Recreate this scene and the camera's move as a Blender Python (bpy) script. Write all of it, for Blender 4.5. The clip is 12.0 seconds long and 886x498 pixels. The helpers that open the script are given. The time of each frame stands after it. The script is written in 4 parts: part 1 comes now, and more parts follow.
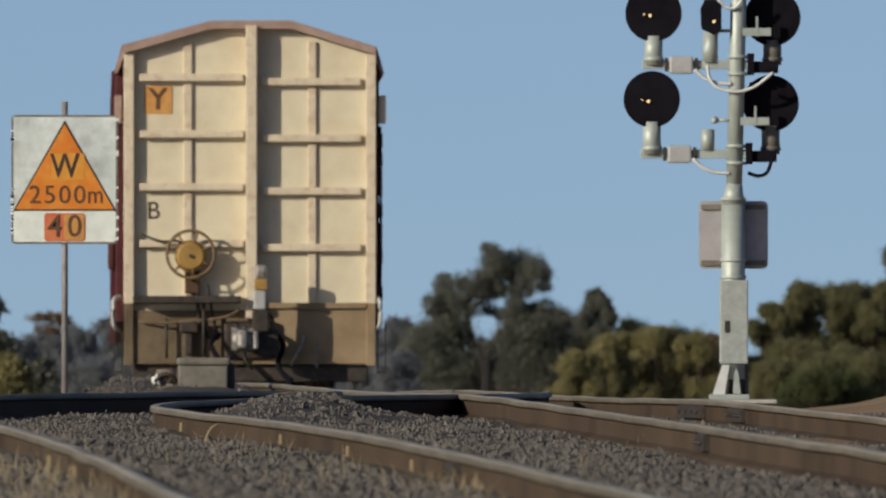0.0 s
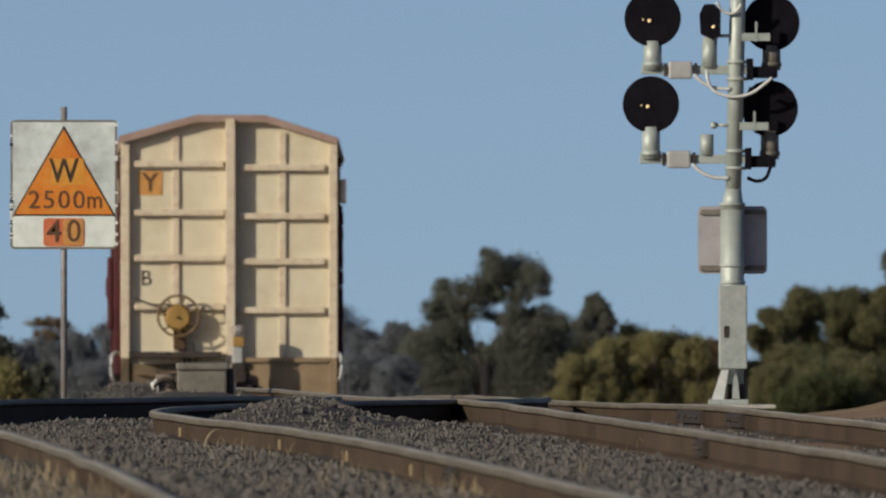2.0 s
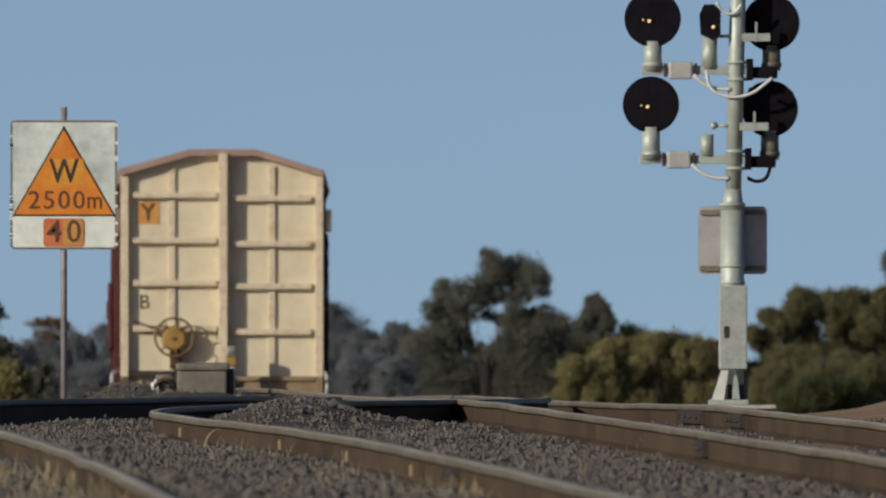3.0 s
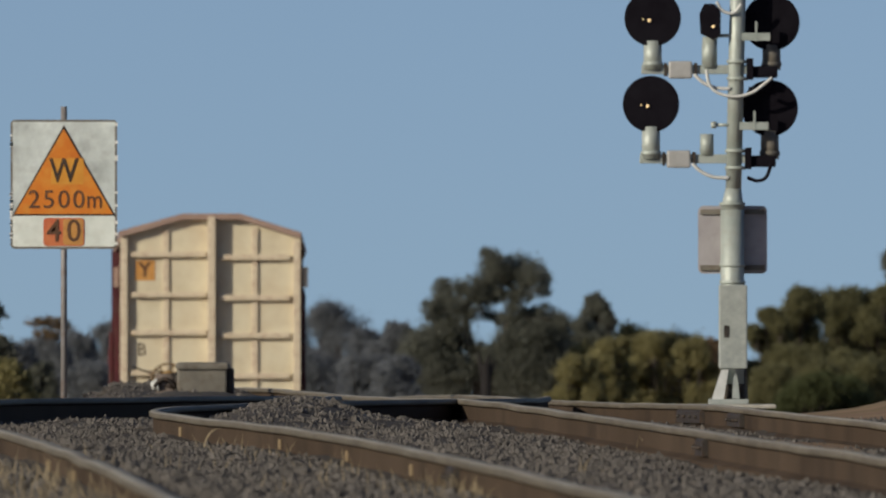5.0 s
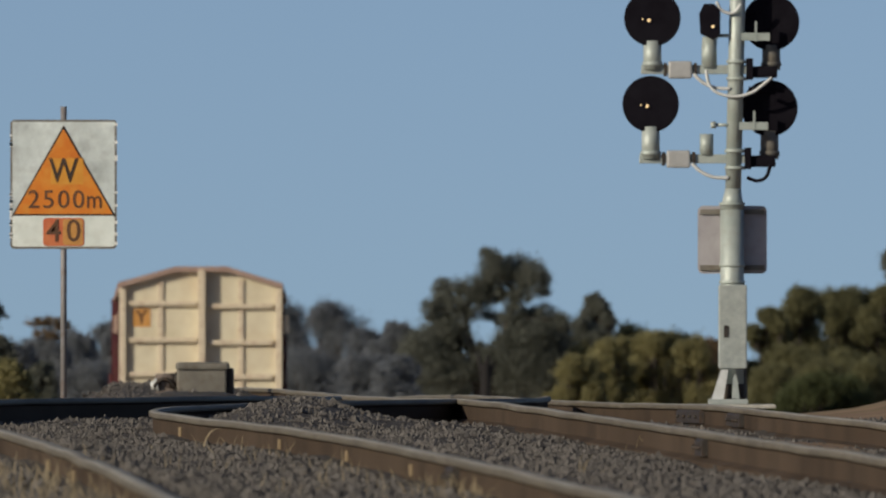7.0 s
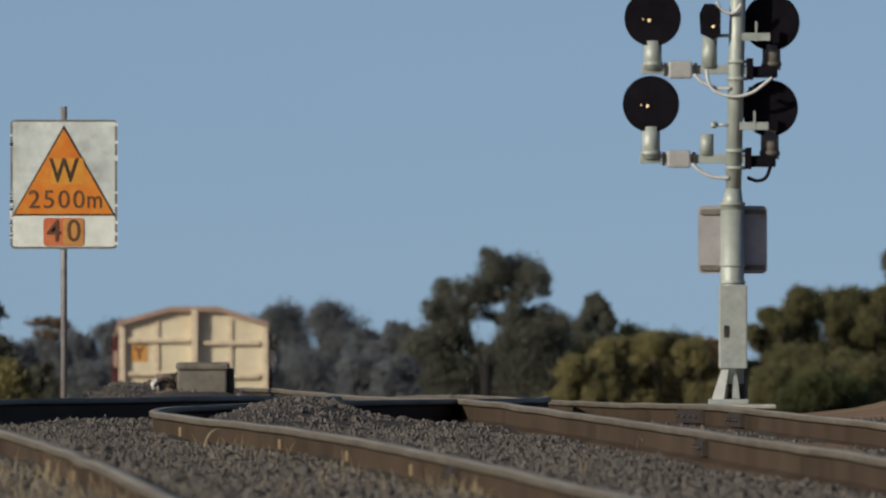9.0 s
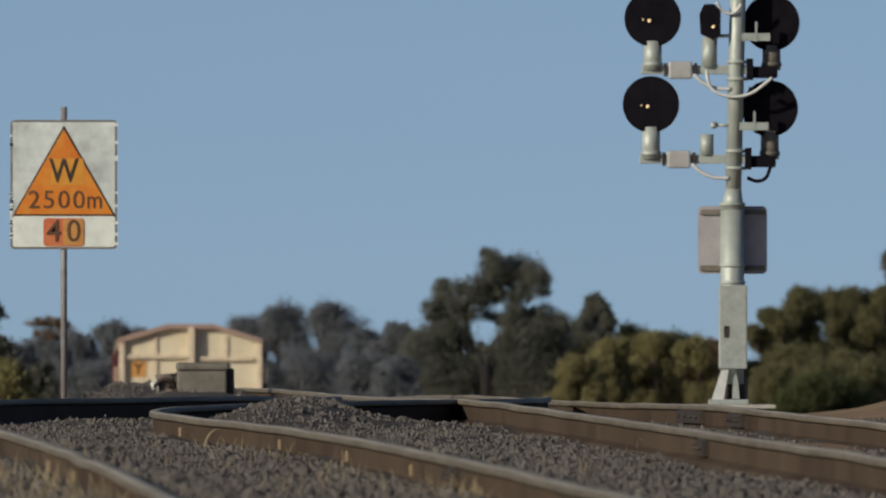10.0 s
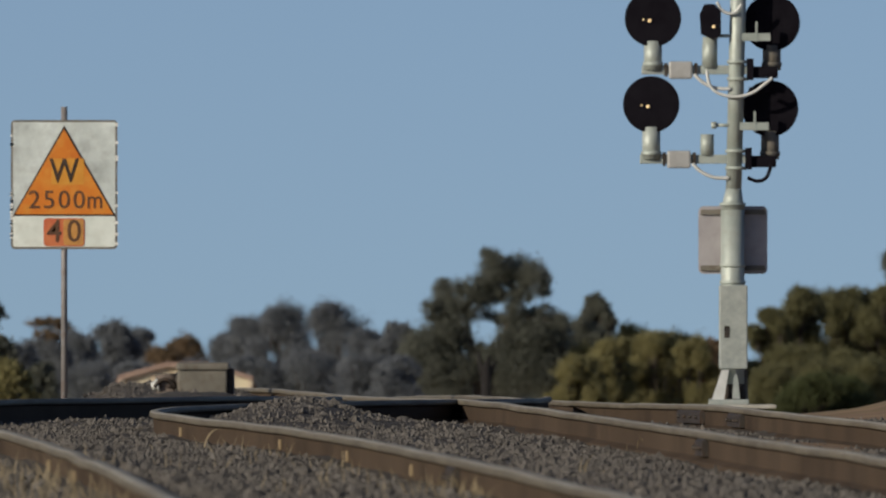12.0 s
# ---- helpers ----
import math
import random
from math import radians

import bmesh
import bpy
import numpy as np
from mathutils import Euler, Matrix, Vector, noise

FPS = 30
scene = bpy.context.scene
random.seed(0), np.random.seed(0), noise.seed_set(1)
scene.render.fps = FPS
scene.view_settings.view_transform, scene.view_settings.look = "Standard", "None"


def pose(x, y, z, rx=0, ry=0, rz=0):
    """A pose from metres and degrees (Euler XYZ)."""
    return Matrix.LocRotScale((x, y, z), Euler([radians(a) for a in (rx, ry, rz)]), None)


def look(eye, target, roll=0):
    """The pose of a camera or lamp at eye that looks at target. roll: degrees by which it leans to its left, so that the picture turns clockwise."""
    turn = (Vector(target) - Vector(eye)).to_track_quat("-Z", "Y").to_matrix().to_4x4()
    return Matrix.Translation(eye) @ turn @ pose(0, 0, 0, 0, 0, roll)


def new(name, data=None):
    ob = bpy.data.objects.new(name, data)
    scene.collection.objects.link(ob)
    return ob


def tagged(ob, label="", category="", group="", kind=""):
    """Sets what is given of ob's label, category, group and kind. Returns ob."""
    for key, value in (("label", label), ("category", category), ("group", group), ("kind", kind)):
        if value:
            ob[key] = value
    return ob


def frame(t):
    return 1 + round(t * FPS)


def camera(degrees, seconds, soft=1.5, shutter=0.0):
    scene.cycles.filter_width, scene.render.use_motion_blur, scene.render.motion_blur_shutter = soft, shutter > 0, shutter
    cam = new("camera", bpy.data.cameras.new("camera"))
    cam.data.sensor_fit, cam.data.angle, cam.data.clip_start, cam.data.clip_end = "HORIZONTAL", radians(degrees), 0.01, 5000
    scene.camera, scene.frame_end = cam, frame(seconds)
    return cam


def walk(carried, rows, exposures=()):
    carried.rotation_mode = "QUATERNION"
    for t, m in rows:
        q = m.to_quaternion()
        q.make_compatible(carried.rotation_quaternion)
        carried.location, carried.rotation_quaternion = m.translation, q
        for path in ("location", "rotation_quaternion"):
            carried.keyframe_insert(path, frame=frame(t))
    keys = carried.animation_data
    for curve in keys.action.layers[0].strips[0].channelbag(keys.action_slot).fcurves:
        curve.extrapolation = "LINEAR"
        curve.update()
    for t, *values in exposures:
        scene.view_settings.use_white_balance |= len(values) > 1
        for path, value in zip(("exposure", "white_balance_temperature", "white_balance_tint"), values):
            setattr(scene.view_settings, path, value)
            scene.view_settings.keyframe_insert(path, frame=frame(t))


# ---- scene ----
# ---- camera ----
LENS = 2.8068
EYE = Vector((0.0, 0.0, 0.70))
F = 32000.0
cam = camera(LENS, 12.0, soft=2.0)
cam.data.dof.use_dof, cam.data.dof.focus_distance, cam.data.dof.aperture_fstop = True, 124.0, 15.0


def aim(right, down):
    """A pose whose view is turned by small angles, in units of 1/F radian."""
    return look(EYE, EYE + Vector((-right / F, 1.0, (84 + down) / F)) * 1000)


walk(cam, [(0.0, aim(1.5, -9)), (0.1, aim(6, -3)), (0.2, aim(7, 1)), (0.3, aim(6, 1.5)), (0.4, aim(4, 1)), (0.5, aim(4, 0)), (0.6, aim(-2, 0)), (0.7, aim(-4, 0.5)), (0.8, aim(-24, 1)), (0.9, aim(-9, 0.5)), (1.0, aim(1.5, 0.5)),
           (1.1, aim(6, 1)), (1.2, aim(6, 1)), (1.3, aim(4, 1)), (1.5, aim(1.5, 1.5)), (2.0, aim(0, 0)), (2.5, aim(0.5, 0.5)), (3.0, aim(0, 0.5)), (5.0, aim(0, -0.5)), (5.5, aim(-0.5, -0.5)), (6.0, aim(0.5, -0.5)), (6.5, aim(-0.5, 0)), (7.0, aim(-0.5, -0.5)),
           (9.0, aim(0, -0.5)), (10.0, aim(0, 0)), (11.0, aim(-0.5, 0.5)), (11.5, aim(0, 0)), (12.0, aim(0.5, 0))],
     exposures=[(0.0, 0.18, 6450, 9), (1.5, 0.08, 6450, 9), (3.0, 0.04, 6450, 9), (5.0, 0.0, 6450, 9), (12.0, 0.0, 6450, 9)])

# ---- light ----
SUN_SIDE, SUN_UP = radians(53), radians(18)
to_sun = Vector((-math.sin(SUN_SIDE) * math.cos(SUN_UP), -math.cos(SUN_SIDE) * math.cos(SUN_UP), math.sin(SUN_UP)))
world = bpy.data.worlds.new("sky")
scene.world = world
world.use_nodes = True
wn = world.node_tree.nodes
sky = wn.new("ShaderNodeTexSky")
sky.sky_type, sky.sun_disc = "NISHITA", False
sky.sun_elevation, sky.sun_rotation = SUN_UP, math.atan2(to_sun.x, to_sun.y)
sky.air_density, sky.dust_density, sky.ozone_density = 0.45, 0.7, 1.0
wl = world.node_tree.links
way = wn.new("ShaderNodeTexCoord")
lift = wn.new("ShaderNodeVectorMath")
lift.operation, lift.inputs[1].default_value = "ADD", (0, 0, 0.055)
unit = wn.new("ShaderNodeVectorMath")
unit.operation = "NORMALIZE"
wl.new(way.outputs["Generated"], lift.inputs[0])
wl.new(lift.outputs[0], unit.inputs[0])
wl.new(unit.outputs[0], sky.inputs["Vector"])
wl.new(sky.outputs[0], wn["Background"].inputs[0])
wn["Background"].inputs[1].default_value = 0.084
sun = new("sun", bpy.data.lights.new("sun", "SUN"))
sun.data.energy, sun.data.angle, sun.data.color = 3.45, radians(0.6), (1.0, 0.895, 0.72)
sun.matrix_world = look((0, 0, 60), Vector((0, 0, 60)) - to_sun)


# ---- materials ----
def shade(name, colours, scale=4.0, rough=0.7, metal=0.0, bump=0.2, fine=60.0, dirt=None, dirt_amount=0.35, per_island=0.0, per_object=0.0, gloss=0.5):
    """A two-scale noise material: broad variation between colours, fine grain relief, and a dirt layer."""
    m = bpy.data.materials.new(name)
    m.use_nodes = True
    nt = m.node_tree
    n, l = nt.nodes, nt.links
    b = n["Principled BSDF"]
    co = n.new("ShaderNodeTexCoord")
    big = n.new("ShaderNodeTexNoise")
    big.inputs["Scale"].default_value, big.inputs["Detail"].default_value, big.inputs["Roughness"].default_value = scale, 6, 0.6
    l.new(co.outputs["Object"], big.inputs["Vector"])
    ramp = n.new("ShaderNodeValToRGB")
    while len(ramp.color_ramp.elements) < len(colours):
        ramp.color_ramp.elements.new(0.5)
    for i, c in enumerate(colours):
        ramp.color_ramp.elements[i].position = 0.32 + 0.36 * i / max(1, len(colours) - 1)
        ramp.color_ramp.elements[i].color = (*c, 1)
    l.new(big.outputs["Fac"], ramp.inputs["Fac"])
    col = ramp.outputs["Color"]
    small = n.new("ShaderNodeTexNoise")
    small.inputs["Scale"].default_value, small.inputs["Detail"].default_value = fine, 5
    l.new(co.outputs["Object"], small.inputs["Vector"])
    if dirt:
        third = n.new("ShaderNodeTexNoise")
        third.inputs["Scale"].default_value, third.inputs["Detail"].default_value = scale * 3.1, 8
        l.new(co.outputs["Object"], third.inputs["Vector"])
        cut = n.new("ShaderNodeMapRange")
        cut.inputs[1].default_value, cut.inputs[2].default_value, cut.inputs[4].default_value = 0.48, 0.72, dirt_amount
        l.new(third.outputs["Fac"], cut.inputs[0])
        mix = n.new("ShaderNodeMix")
        mix.data_type = "RGBA"
        mix.inputs[7].default_value = (*dirt, 1)
        l.new(cut.outputs[0], mix.inputs[0])
        l.new(col, mix.inputs[6])
        col = mix.outputs[2]
    if per_island or per_object:
        src = n.new("ShaderNodeNewGeometry").outputs["Random Per Island"] if per_island else n.new("ShaderNodeObjectInfo").outputs["Random"]
        spread = per_island or per_object
        rng = n.new("ShaderNodeMapRange")
        rng.inputs[3].default_value, rng.inputs[4].default_value = 1 - spread, 1 + spread
        l.new(src, rng.inputs[0])
        hsv = n.new("ShaderNodeHueSaturation")
        l.new(rng.outputs[0], hsv.inputs["Value"])
        l.new(col, hsv.inputs["Color"])
        col = hsv.outputs[0]
    l.new(col, b.inputs["Base Color"])
    b.inputs["Roughness"].default_value, b.inputs["Metallic"].default_value = rough, metal
    b.inputs["Specular IOR Level"].default_value = gloss
    if bump:
        bp = n.new("ShaderNodeBump")
        bp.inputs["Strength"].default_value, bp.inputs["Distance"].default_value = bump, 0.02
        l.new(small.outputs["Fac"], bp.inputs["Height"])
        l.new(bp.outputs[0], b.inputs["Normal"])
    return m


def leaf_shade(name, dark, light, through_amount=0.42, spread=0.22):
    m = shade(name, (dark, light), scale=0.7, rough=0.8, bump=0, per_island=spread, gloss=0.2)
    nt = m.node_tree
    b = nt.nodes["Principled BSDF"]
    tr = nt.nodes.new("ShaderNodeBsdfTranslucent")
    tr.inputs["Color"].default_value = (*light, 1)
    mix = nt.nodes.new("ShaderNodeMixShader")
    mix.inputs[0].default_value = through_amount
    nt.links.new(b.outputs[0], mix.inputs[1])
    nt.links.new(tr.outputs[0], mix.inputs[2])
    nt.links.new(mix.outputs[0], nt.nodes["Material Output"].inputs["Surface"])
    return m


CREAM = shade("cream_paint", ((0.54, 0.48, 0.345), (0.65, 0.59, 0.44), (0.59, 0.515, 0.37)), 0.9, 0.55, 0, 0.12, 40, (0.38, 0.25, 0.15), 0.22, gloss=0.25)
CREAM_TRIM = shade("cream_trim_paint", ((0.58, 0.495, 0.365), (0.66, 0.57, 0.43)), 3.0, 0.5, 0, 0.12, 50, (0.30, 0.14, 0.09), 0.4, gloss=0.25)
MAROON = shade("maroon_paint", ((0.058, 0.017, 0.023), (0.095, 0.028, 0.032)), 2.0, 0.55, 0, 0.15, 40, (0.10, 0.06, 0.04), 0.5, gloss=0.12)
PINKED = shade("faded_roof_paint", ((0.29, 0.20, 0.165), (0.38, 0.275, 0.225)), 2.5, 0.55, 0, 0.15, 40, (0.2, 0.09, 0.06), 0.4, gloss=0.25)
BLACK_STEEL = shade("grimy_black_steel", ((0.018, 0.016, 0.015), (0.05, 0.04, 0.032)), 6, 0.65, 0.2, 0.3, 60, (0.12, 0.06, 0.03), 0.4)
DUSTY = shade("dusty_underframe", ((0.10, 0.07, 0.045), (0.20, 0.14, 0.09)), 3, 0.85, 0, 0.3, 50, (0.04, 0.03, 0.02), 0.5, gloss=0.12)
# grime and the shade below the end platform, both in one colour
SHADED_GRIME = shade("grimy_shaded_cream_panel", ((0.10, 0.077, 0.050), (0.19, 0.146, 0.096)), 1.6, 0.85, 0, 0.3, 50, (0.08, 0.06, 0.042), 0.7, gloss=0.12)
DUST_CREAM = shade("dust_covered_cream_paint", ((0.23, 0.168, 0.102), (0.35, 0.265, 0.168)), 1.4, 0.8, 0, 0.25, 50, (0.20, 0.14, 0.085), 0.6, gloss=0.12)
OCHRE = shade("ochre_paint", ((0.26, 0.155, 0.035), (0.35, 0.21, 0.055)), 5, 0.5, 0, 0.15, 60, (0.2, 0.09, 0.03), 0.5)
RIM = shade("rusty_ochre_rim", ((0.13, 0.08, 0.035), (0.20, 0.125, 0.055)), 6, 0.7, 0, 0.2, 60, (0.07, 0.04, 0.02), 0.5)
ORANGE_PLATE = shade("orange_plate", ((0.52, 0.25, 0.06), (0.60, 0.31, 0.09)), 6, 0.5, 0, 0.1, 60, (0.3, 0.12, 0.04), 0.4)
GREY_CAST = shade("grey_cast_steel", ((0.17, 0.155, 0.14), (0.44, 0.42, 0.39)), 9, 0.5, 0.4, 0.3, 60, (0.06, 0.045, 0.03), 0.75)
MOTOR = shade("dusty_brown_casting", ((0.15, 0.12, 0.10), (0.24, 0.195, 0.165)), 7, 0.75, 0.1, 0.3, 60, (0.08, 0.06, 0.05), 0.5)
GREY_MACHINE = shade("weathered_grey_paint", ((0.13, 0.12, 0.10), (0.21, 0.195, 0.165)), 5, 0.7, 0.1, 0.3, 60, (0.11, 0.08, 0.05), 0.5)
WHITE = shade("white_paint", ((0.70, 0.70, 0.66), (0.80, 0.80, 0.77)), 4, 0.45, 0, 0.1, 50, (0.4, 0.34, 0.26), 0.35)
BLACK = shade("black_paint", ((0.006, 0.005, 0.008), (0.011, 0.010, 0.014)), 6, 0.8, 0, 0.1, 60, gloss=0.06)
INK = shade("dark_lettering", ((0.03, 0.018, 0.012), (0.06, 0.035, 0.02)), 8, 0.6, 0, 0.05, 60)
INK_BROWN = shade("faded_brown_lettering", ((0.075, 0.035, 0.018), (0.13, 0.06, 0.025)), 8, 0.6, 0, 0.05, 60)
GALV = shade("galvanised_steel", ((0.33, 0.375, 0.345), (0.45, 0.495, 0.46)), 5, 0.5, 0.2, 0.12, 70, (0.35, 0.34, 0.30), 0.4)
GALV_PALE = shade("bright_galvanised_steel", ((0.55, 0.57, 0.55), (0.70, 0.71, 0.69)), 6, 0.5, 0.2, 0.1, 60, (0.4, 0.36, 0.3), 0.3)
SLEEVE = shade("dull_galvanised_plate", ((0.27, 0.30, 0.285), (0.38, 0.41, 0.39)), 7, 0.6, 0.15, 0.2, 60, (0.44, 0.46, 0.44), 0.5)
POLE = shade("stained_pole_steel", ((0.19, 0.18, 0.18), (0.30, 0.29, 0.29)), 3, 0.6, 0.2, 0.2, 60, (0.16, 0.09, 0.07), 0.5)
GREY_CASE = shade("pale_grey_case", ((0.36, 0.36, 0.35), (0.46, 0.46, 0.45)), 4, 0.5, 0.1, 0.1, 50, (0.25, 0.24, 0.22), 0.3)
GREY_BOX = shade("grey_painted_box", ((0.34, 0.32, 0.33), (0.42, 0.40, 0.41)), 3, 0.5, 0.1, 0.1, 50, (0.22, 0.2, 0.2), 0.3)
CABLE = shade("pale_conduit", ((0.55, 0.56, 0.55), (0.68, 0.69, 0.67)), 8, 0.5, 0, 0.05, 60)
SIGN_WHITE = shade("weathered_white_sheet", ((0.38, 0.43, 0.43), (0.75, 0.82, 0.80)), 2.2, 0.35, 0.1, 0.7, 6, (0.36, 0.35, 0.32), 0.5)
SIGN_SHEET = shade("reflective_grey_sheet", ((0.46, 0.50, 0.48), (0.84, 0.90, 0.86)), 2.6, 0.3, 0.15, 0.35, 8, (0.30, 0.30, 0.29), 0.4)
SIGN_PLATE = shade("clean_white_plate", ((0.62, 0.67, 0.62), (0.80, 0.84, 0.79)), 3.0, 0.4, 0, 0.15, 14, (0.45, 0.44, 0.38), 0.35)
SIGN_ORANGE = shade("sign_orange", ((0.58, 0.155, 0.015), (0.68, 0.235, 0.025)), 3.5, 0.4, 0, 0.15, 12, (0.66, 0.34, 0.06), 0.5)
SIGN_PATCH = shade("sign_patch_yellow", ((0.60, 0.25, 0.03), (0.66, 0.33, 0.05)), 6, 0.4, 0, 0.1, 20)
SIGN_RED = shade("sign_red_orange", ((0.50, 0.10, 0.045), (0.60, 0.21, 0.08)), 5, 0.4, 0, 0.1, 20)
RUST = shade("rusty_rail_side", ((0.074, 0.045, 0.027), (0.110, 0.067, 0.041)), 0.25, 0.85, 0.1, 0.35, 40, (0.035, 0.024, 0.018), 0.7, gloss=0.12)
RAIL_HEAD = shade("worn_rail_head_side", ((0.12, 0.102, 0.076), (0.19, 0.165, 0.125)), 0.4, 0.6, 0.2, 0.3, 40, (0.07, 0.05, 0.035), 0.5, gloss=0.12)
RUST_WEB = shade("dark_rail_web", ((0.060, 0.042, 0.029), (0.090, 0.065, 0.046)), 0.25, 0.9, 0.05, 0.35, 40, (0.025, 0.018, 0.014), 0.6, gloss=0.12)
RUST_TOP = shade("worn_rail_top", ((0.20, 0.185, 0.15), (0.36, 0.34, 0.29)), 0.3, 0.65, 0.1, 0.1, 60, (0.25, 0.20, 0.16), 0.5)
CLIP = shade("rusted_clip", ((0.26, 0.19, 0.11), (0.36, 0.28, 0.17)), 20, 0.8, 0.1, 0.2, 90)
STONE = shade("ballast_stone", ((0.097, 0.089, 0.082), (0.153, 0.142, 0.132)), 9, 0.9, 0, 0.4, 60, (0.10, 0.080, 0.065), 0.5, per_island=0.18, gloss=0.12)
BED = shade("ballast_bed_stone", ((0.060, 0.054, 0.050), (0.096, 0.088, 0.082), (0.128, 0.118, 0.110)), 14, 0.95, 0, 1.0, 30, (0.07, 0.05, 0.04), 0.6, gloss=0.12)
DIRT = shade("dry_earth", ((0.20, 0.13, 0.085), (0.30, 0.21, 0.14), (0.23, 0.19, 0.10)), 0.25, 0.95, 0, 0.6, 8, (0.16, 0.14, 0.06), 0.6, gloss=0.12)
CONCRETE = shade("pale_concrete", ((0.36, 0.35, 0.31), (0.48, 0.46, 0.42)), 4, 0.85, 0, 0.4, 50, (0.22, 0.2, 0.16), 0.4)
BARK = shade("gum_bark", ((0.03, 0.024, 0.019), (0.065, 0.053, 0.043)), 3, 0.9, 0, 0.6, 14)
BLACK_BARK = shade("near_black_bark", ((0.006, 0.005, 0.006), (0.014, 0.011, 0.010)), 5, 0.9, 0, 0.7, 14)
STRAW = shade("dry_grass_stalk", ((0.19, 0.15, 0.092), (0.30, 0.245, 0.155)), 6, 0.8, 0, 0, 60, per_island=0.3)
# distant haze is put into these two leaf colours; the second is also blued
LEAF_DARK = leaf_shade("gum_leaves_dark", (0.128, 0.137, 0.113), (0.188, 0.196, 0.162), 0.5, 0.08)
LEAF_HAZED = leaf_shade("gum_leaves_haze_tinted", (0.180, 0.194, 0.212), (0.228, 0.243, 0.262), 0.5, 0.10)
LEAF_GOLD = leaf_shade("wattle_leaves_golden", (0.225, 0.207, 0.098), (0.33, 0.30, 0.148), 0.5, 0.08)
LEAF_OLIVE = leaf_shade("olive_leaves", (0.135, 0.132, 0.066), (0.215, 0.205, 0.105), 0.5, 0.08)
LEAF_GREEN = leaf_shade("fresh_green_leaves", (0.082, 0.096, 0.043), (0.125, 0.14, 0.065), 0.5, 0.08)
LEAF_BROWN = leaf_shade("dry_brown_leaves", (0.14, 0.105, 0.066), (0.23, 0.165, 0.105))


# ---- mesh helpers ----
def part(name, bm, material, parent=None, label=""):
    me = bpy.data.meshes.new(name)
    bm.to_mesh(me)
    bm.free()
    for mat in (material if isinstance(material, (list, tuple)) else [material]):
        me.materials.append(mat)
    ob = new(name, me)
    if parent:
        ob.parent = parent
    if label:
        tagged(ob, label)
    return ob


def thing(name, m, label, category, group="", kind=""):
    ob = new(name)
    ob.empty_display_size = 0.2
    ob.matrix_world = m
    return tagged(ob, label, category, group, kind)


def box(bm, x0, x1, y0, y1, z0, z1, bevel=0.0):
    made = bmesh.ops.create_cube(bm, size=1, matrix=Matrix.Translation(((x0 + x1) / 2, (y0 + y1) / 2, (z0 + z1) / 2)) @ Matrix.Diagonal((x1 - x0, y1 - y0, z1 - z0, 1)))
    if bevel:
        edges = list({e for v in made["verts"] for e in v.link_edges})
        bmesh.ops.bevel(bm, geom=edges, offset=bevel, segments=2, affect="EDGES", profile=0.6)
    return bm


def rod(bm, a, b, r, r2=None, sides=16):
    a, b = Vector(a), Vector(b)
    m = Matrix.Translation((a + b) / 2) @ (b - a).to_track_quat("Z", "Y").to_matrix().to_4x4()
    made = bmesh.ops.create_cone(bm, cap_ends=True, segments=sides, radius1=r, radius2=r if r2 is None else r2, depth=(b - a).length, matrix=m)
    for v in made["verts"]:
        for f in v.link_faces:
            f.smooth = len(f.verts) == 4
    return bm


def tube(bm, points, r, sides=8):
    """A round hose through smooth points."""
    pts = [Vector(p) for p in points]
    fine = []
    for i in range(len(pts) - 1):
        p0, p1, p2, p3 = pts[max(i - 1, 0)], pts[i], pts[i + 1], pts[min(i + 2, len(pts) - 1)]
        for k in range(6):
            s = k / 6
            fine.append(0.5 * (2 * p1 + (p2 - p0) * s + (2 * p0 - 5 * p1 + 4 * p2 - p3) * s * s + (3 * p1 - p0 - 3 * p2 + p3) * s ** 3))
    fine.append(pts[-1])
    rings = []
    for i, p in enumerate(fine):
        d = (fine[min(i + 1, len(fine) - 1)] - fine[max(i - 1, 0)]).normalized()
        q = d.to_track_quat("Z", "Y")
        rings.append([bm.verts.new(p + q @ Vector((math.cos(a) * r, math.sin(a) * r, 0))) for a in (2 * math.pi * k / sides for k in range(sides))])
    for u, v in zip(rings, rings[1:]):
        for k in range(sides):
            bm.faces.new((u[k], u[(k + 1) % sides], v[(k + 1) % sides], v[k])).smooth = True
    bm.faces.new(rings[0][::-1])
    bm.faces.new(rings[-1])
    return bm


def ring(bm, centre, radius, r, n=32, sides=8):
    """A torus in the xz plane."""
    c = Vector(centre)
    rings = []
    for i in range(n):
        a = 2 * math.pi * i / n
        out = Vector((math.cos(a), 0, math.sin(a)))
        rings.append([bm.verts.new(c + out * (radius + r * math.cos(b)) + Vector((0, r * math.sin(b), 0))) for b in (2 * math.pi * k / sides for k in range(sides))])
    for i in range(n):
        u, v = rings[i], rings[(i + 1) % n]
        for k in range(sides):
            bm.faces.new((u[k], v[k], v[(k + 1) % sides], u[(k + 1) % sides])).smooth = True
    return bm


def prism(bm, outline, y0, y1):
    """A plate with an outline in xz, between two depths."""
    a = [bm.verts.new((x, y0, z)) for x, z in outline]
    b = [bm.verts.new((x, y1, z)) for x, z in outline]
    bm.faces.new(a)
    bm.faces.new(b[::-1])
    for i in range(len(a)):
        j = (i + 1) % len(a)
        bm.faces.new((a[i], b[i], b[j], a[j]))
    bmesh.ops.recalc_face_normals(bm, faces=bm.faces)
    return bm


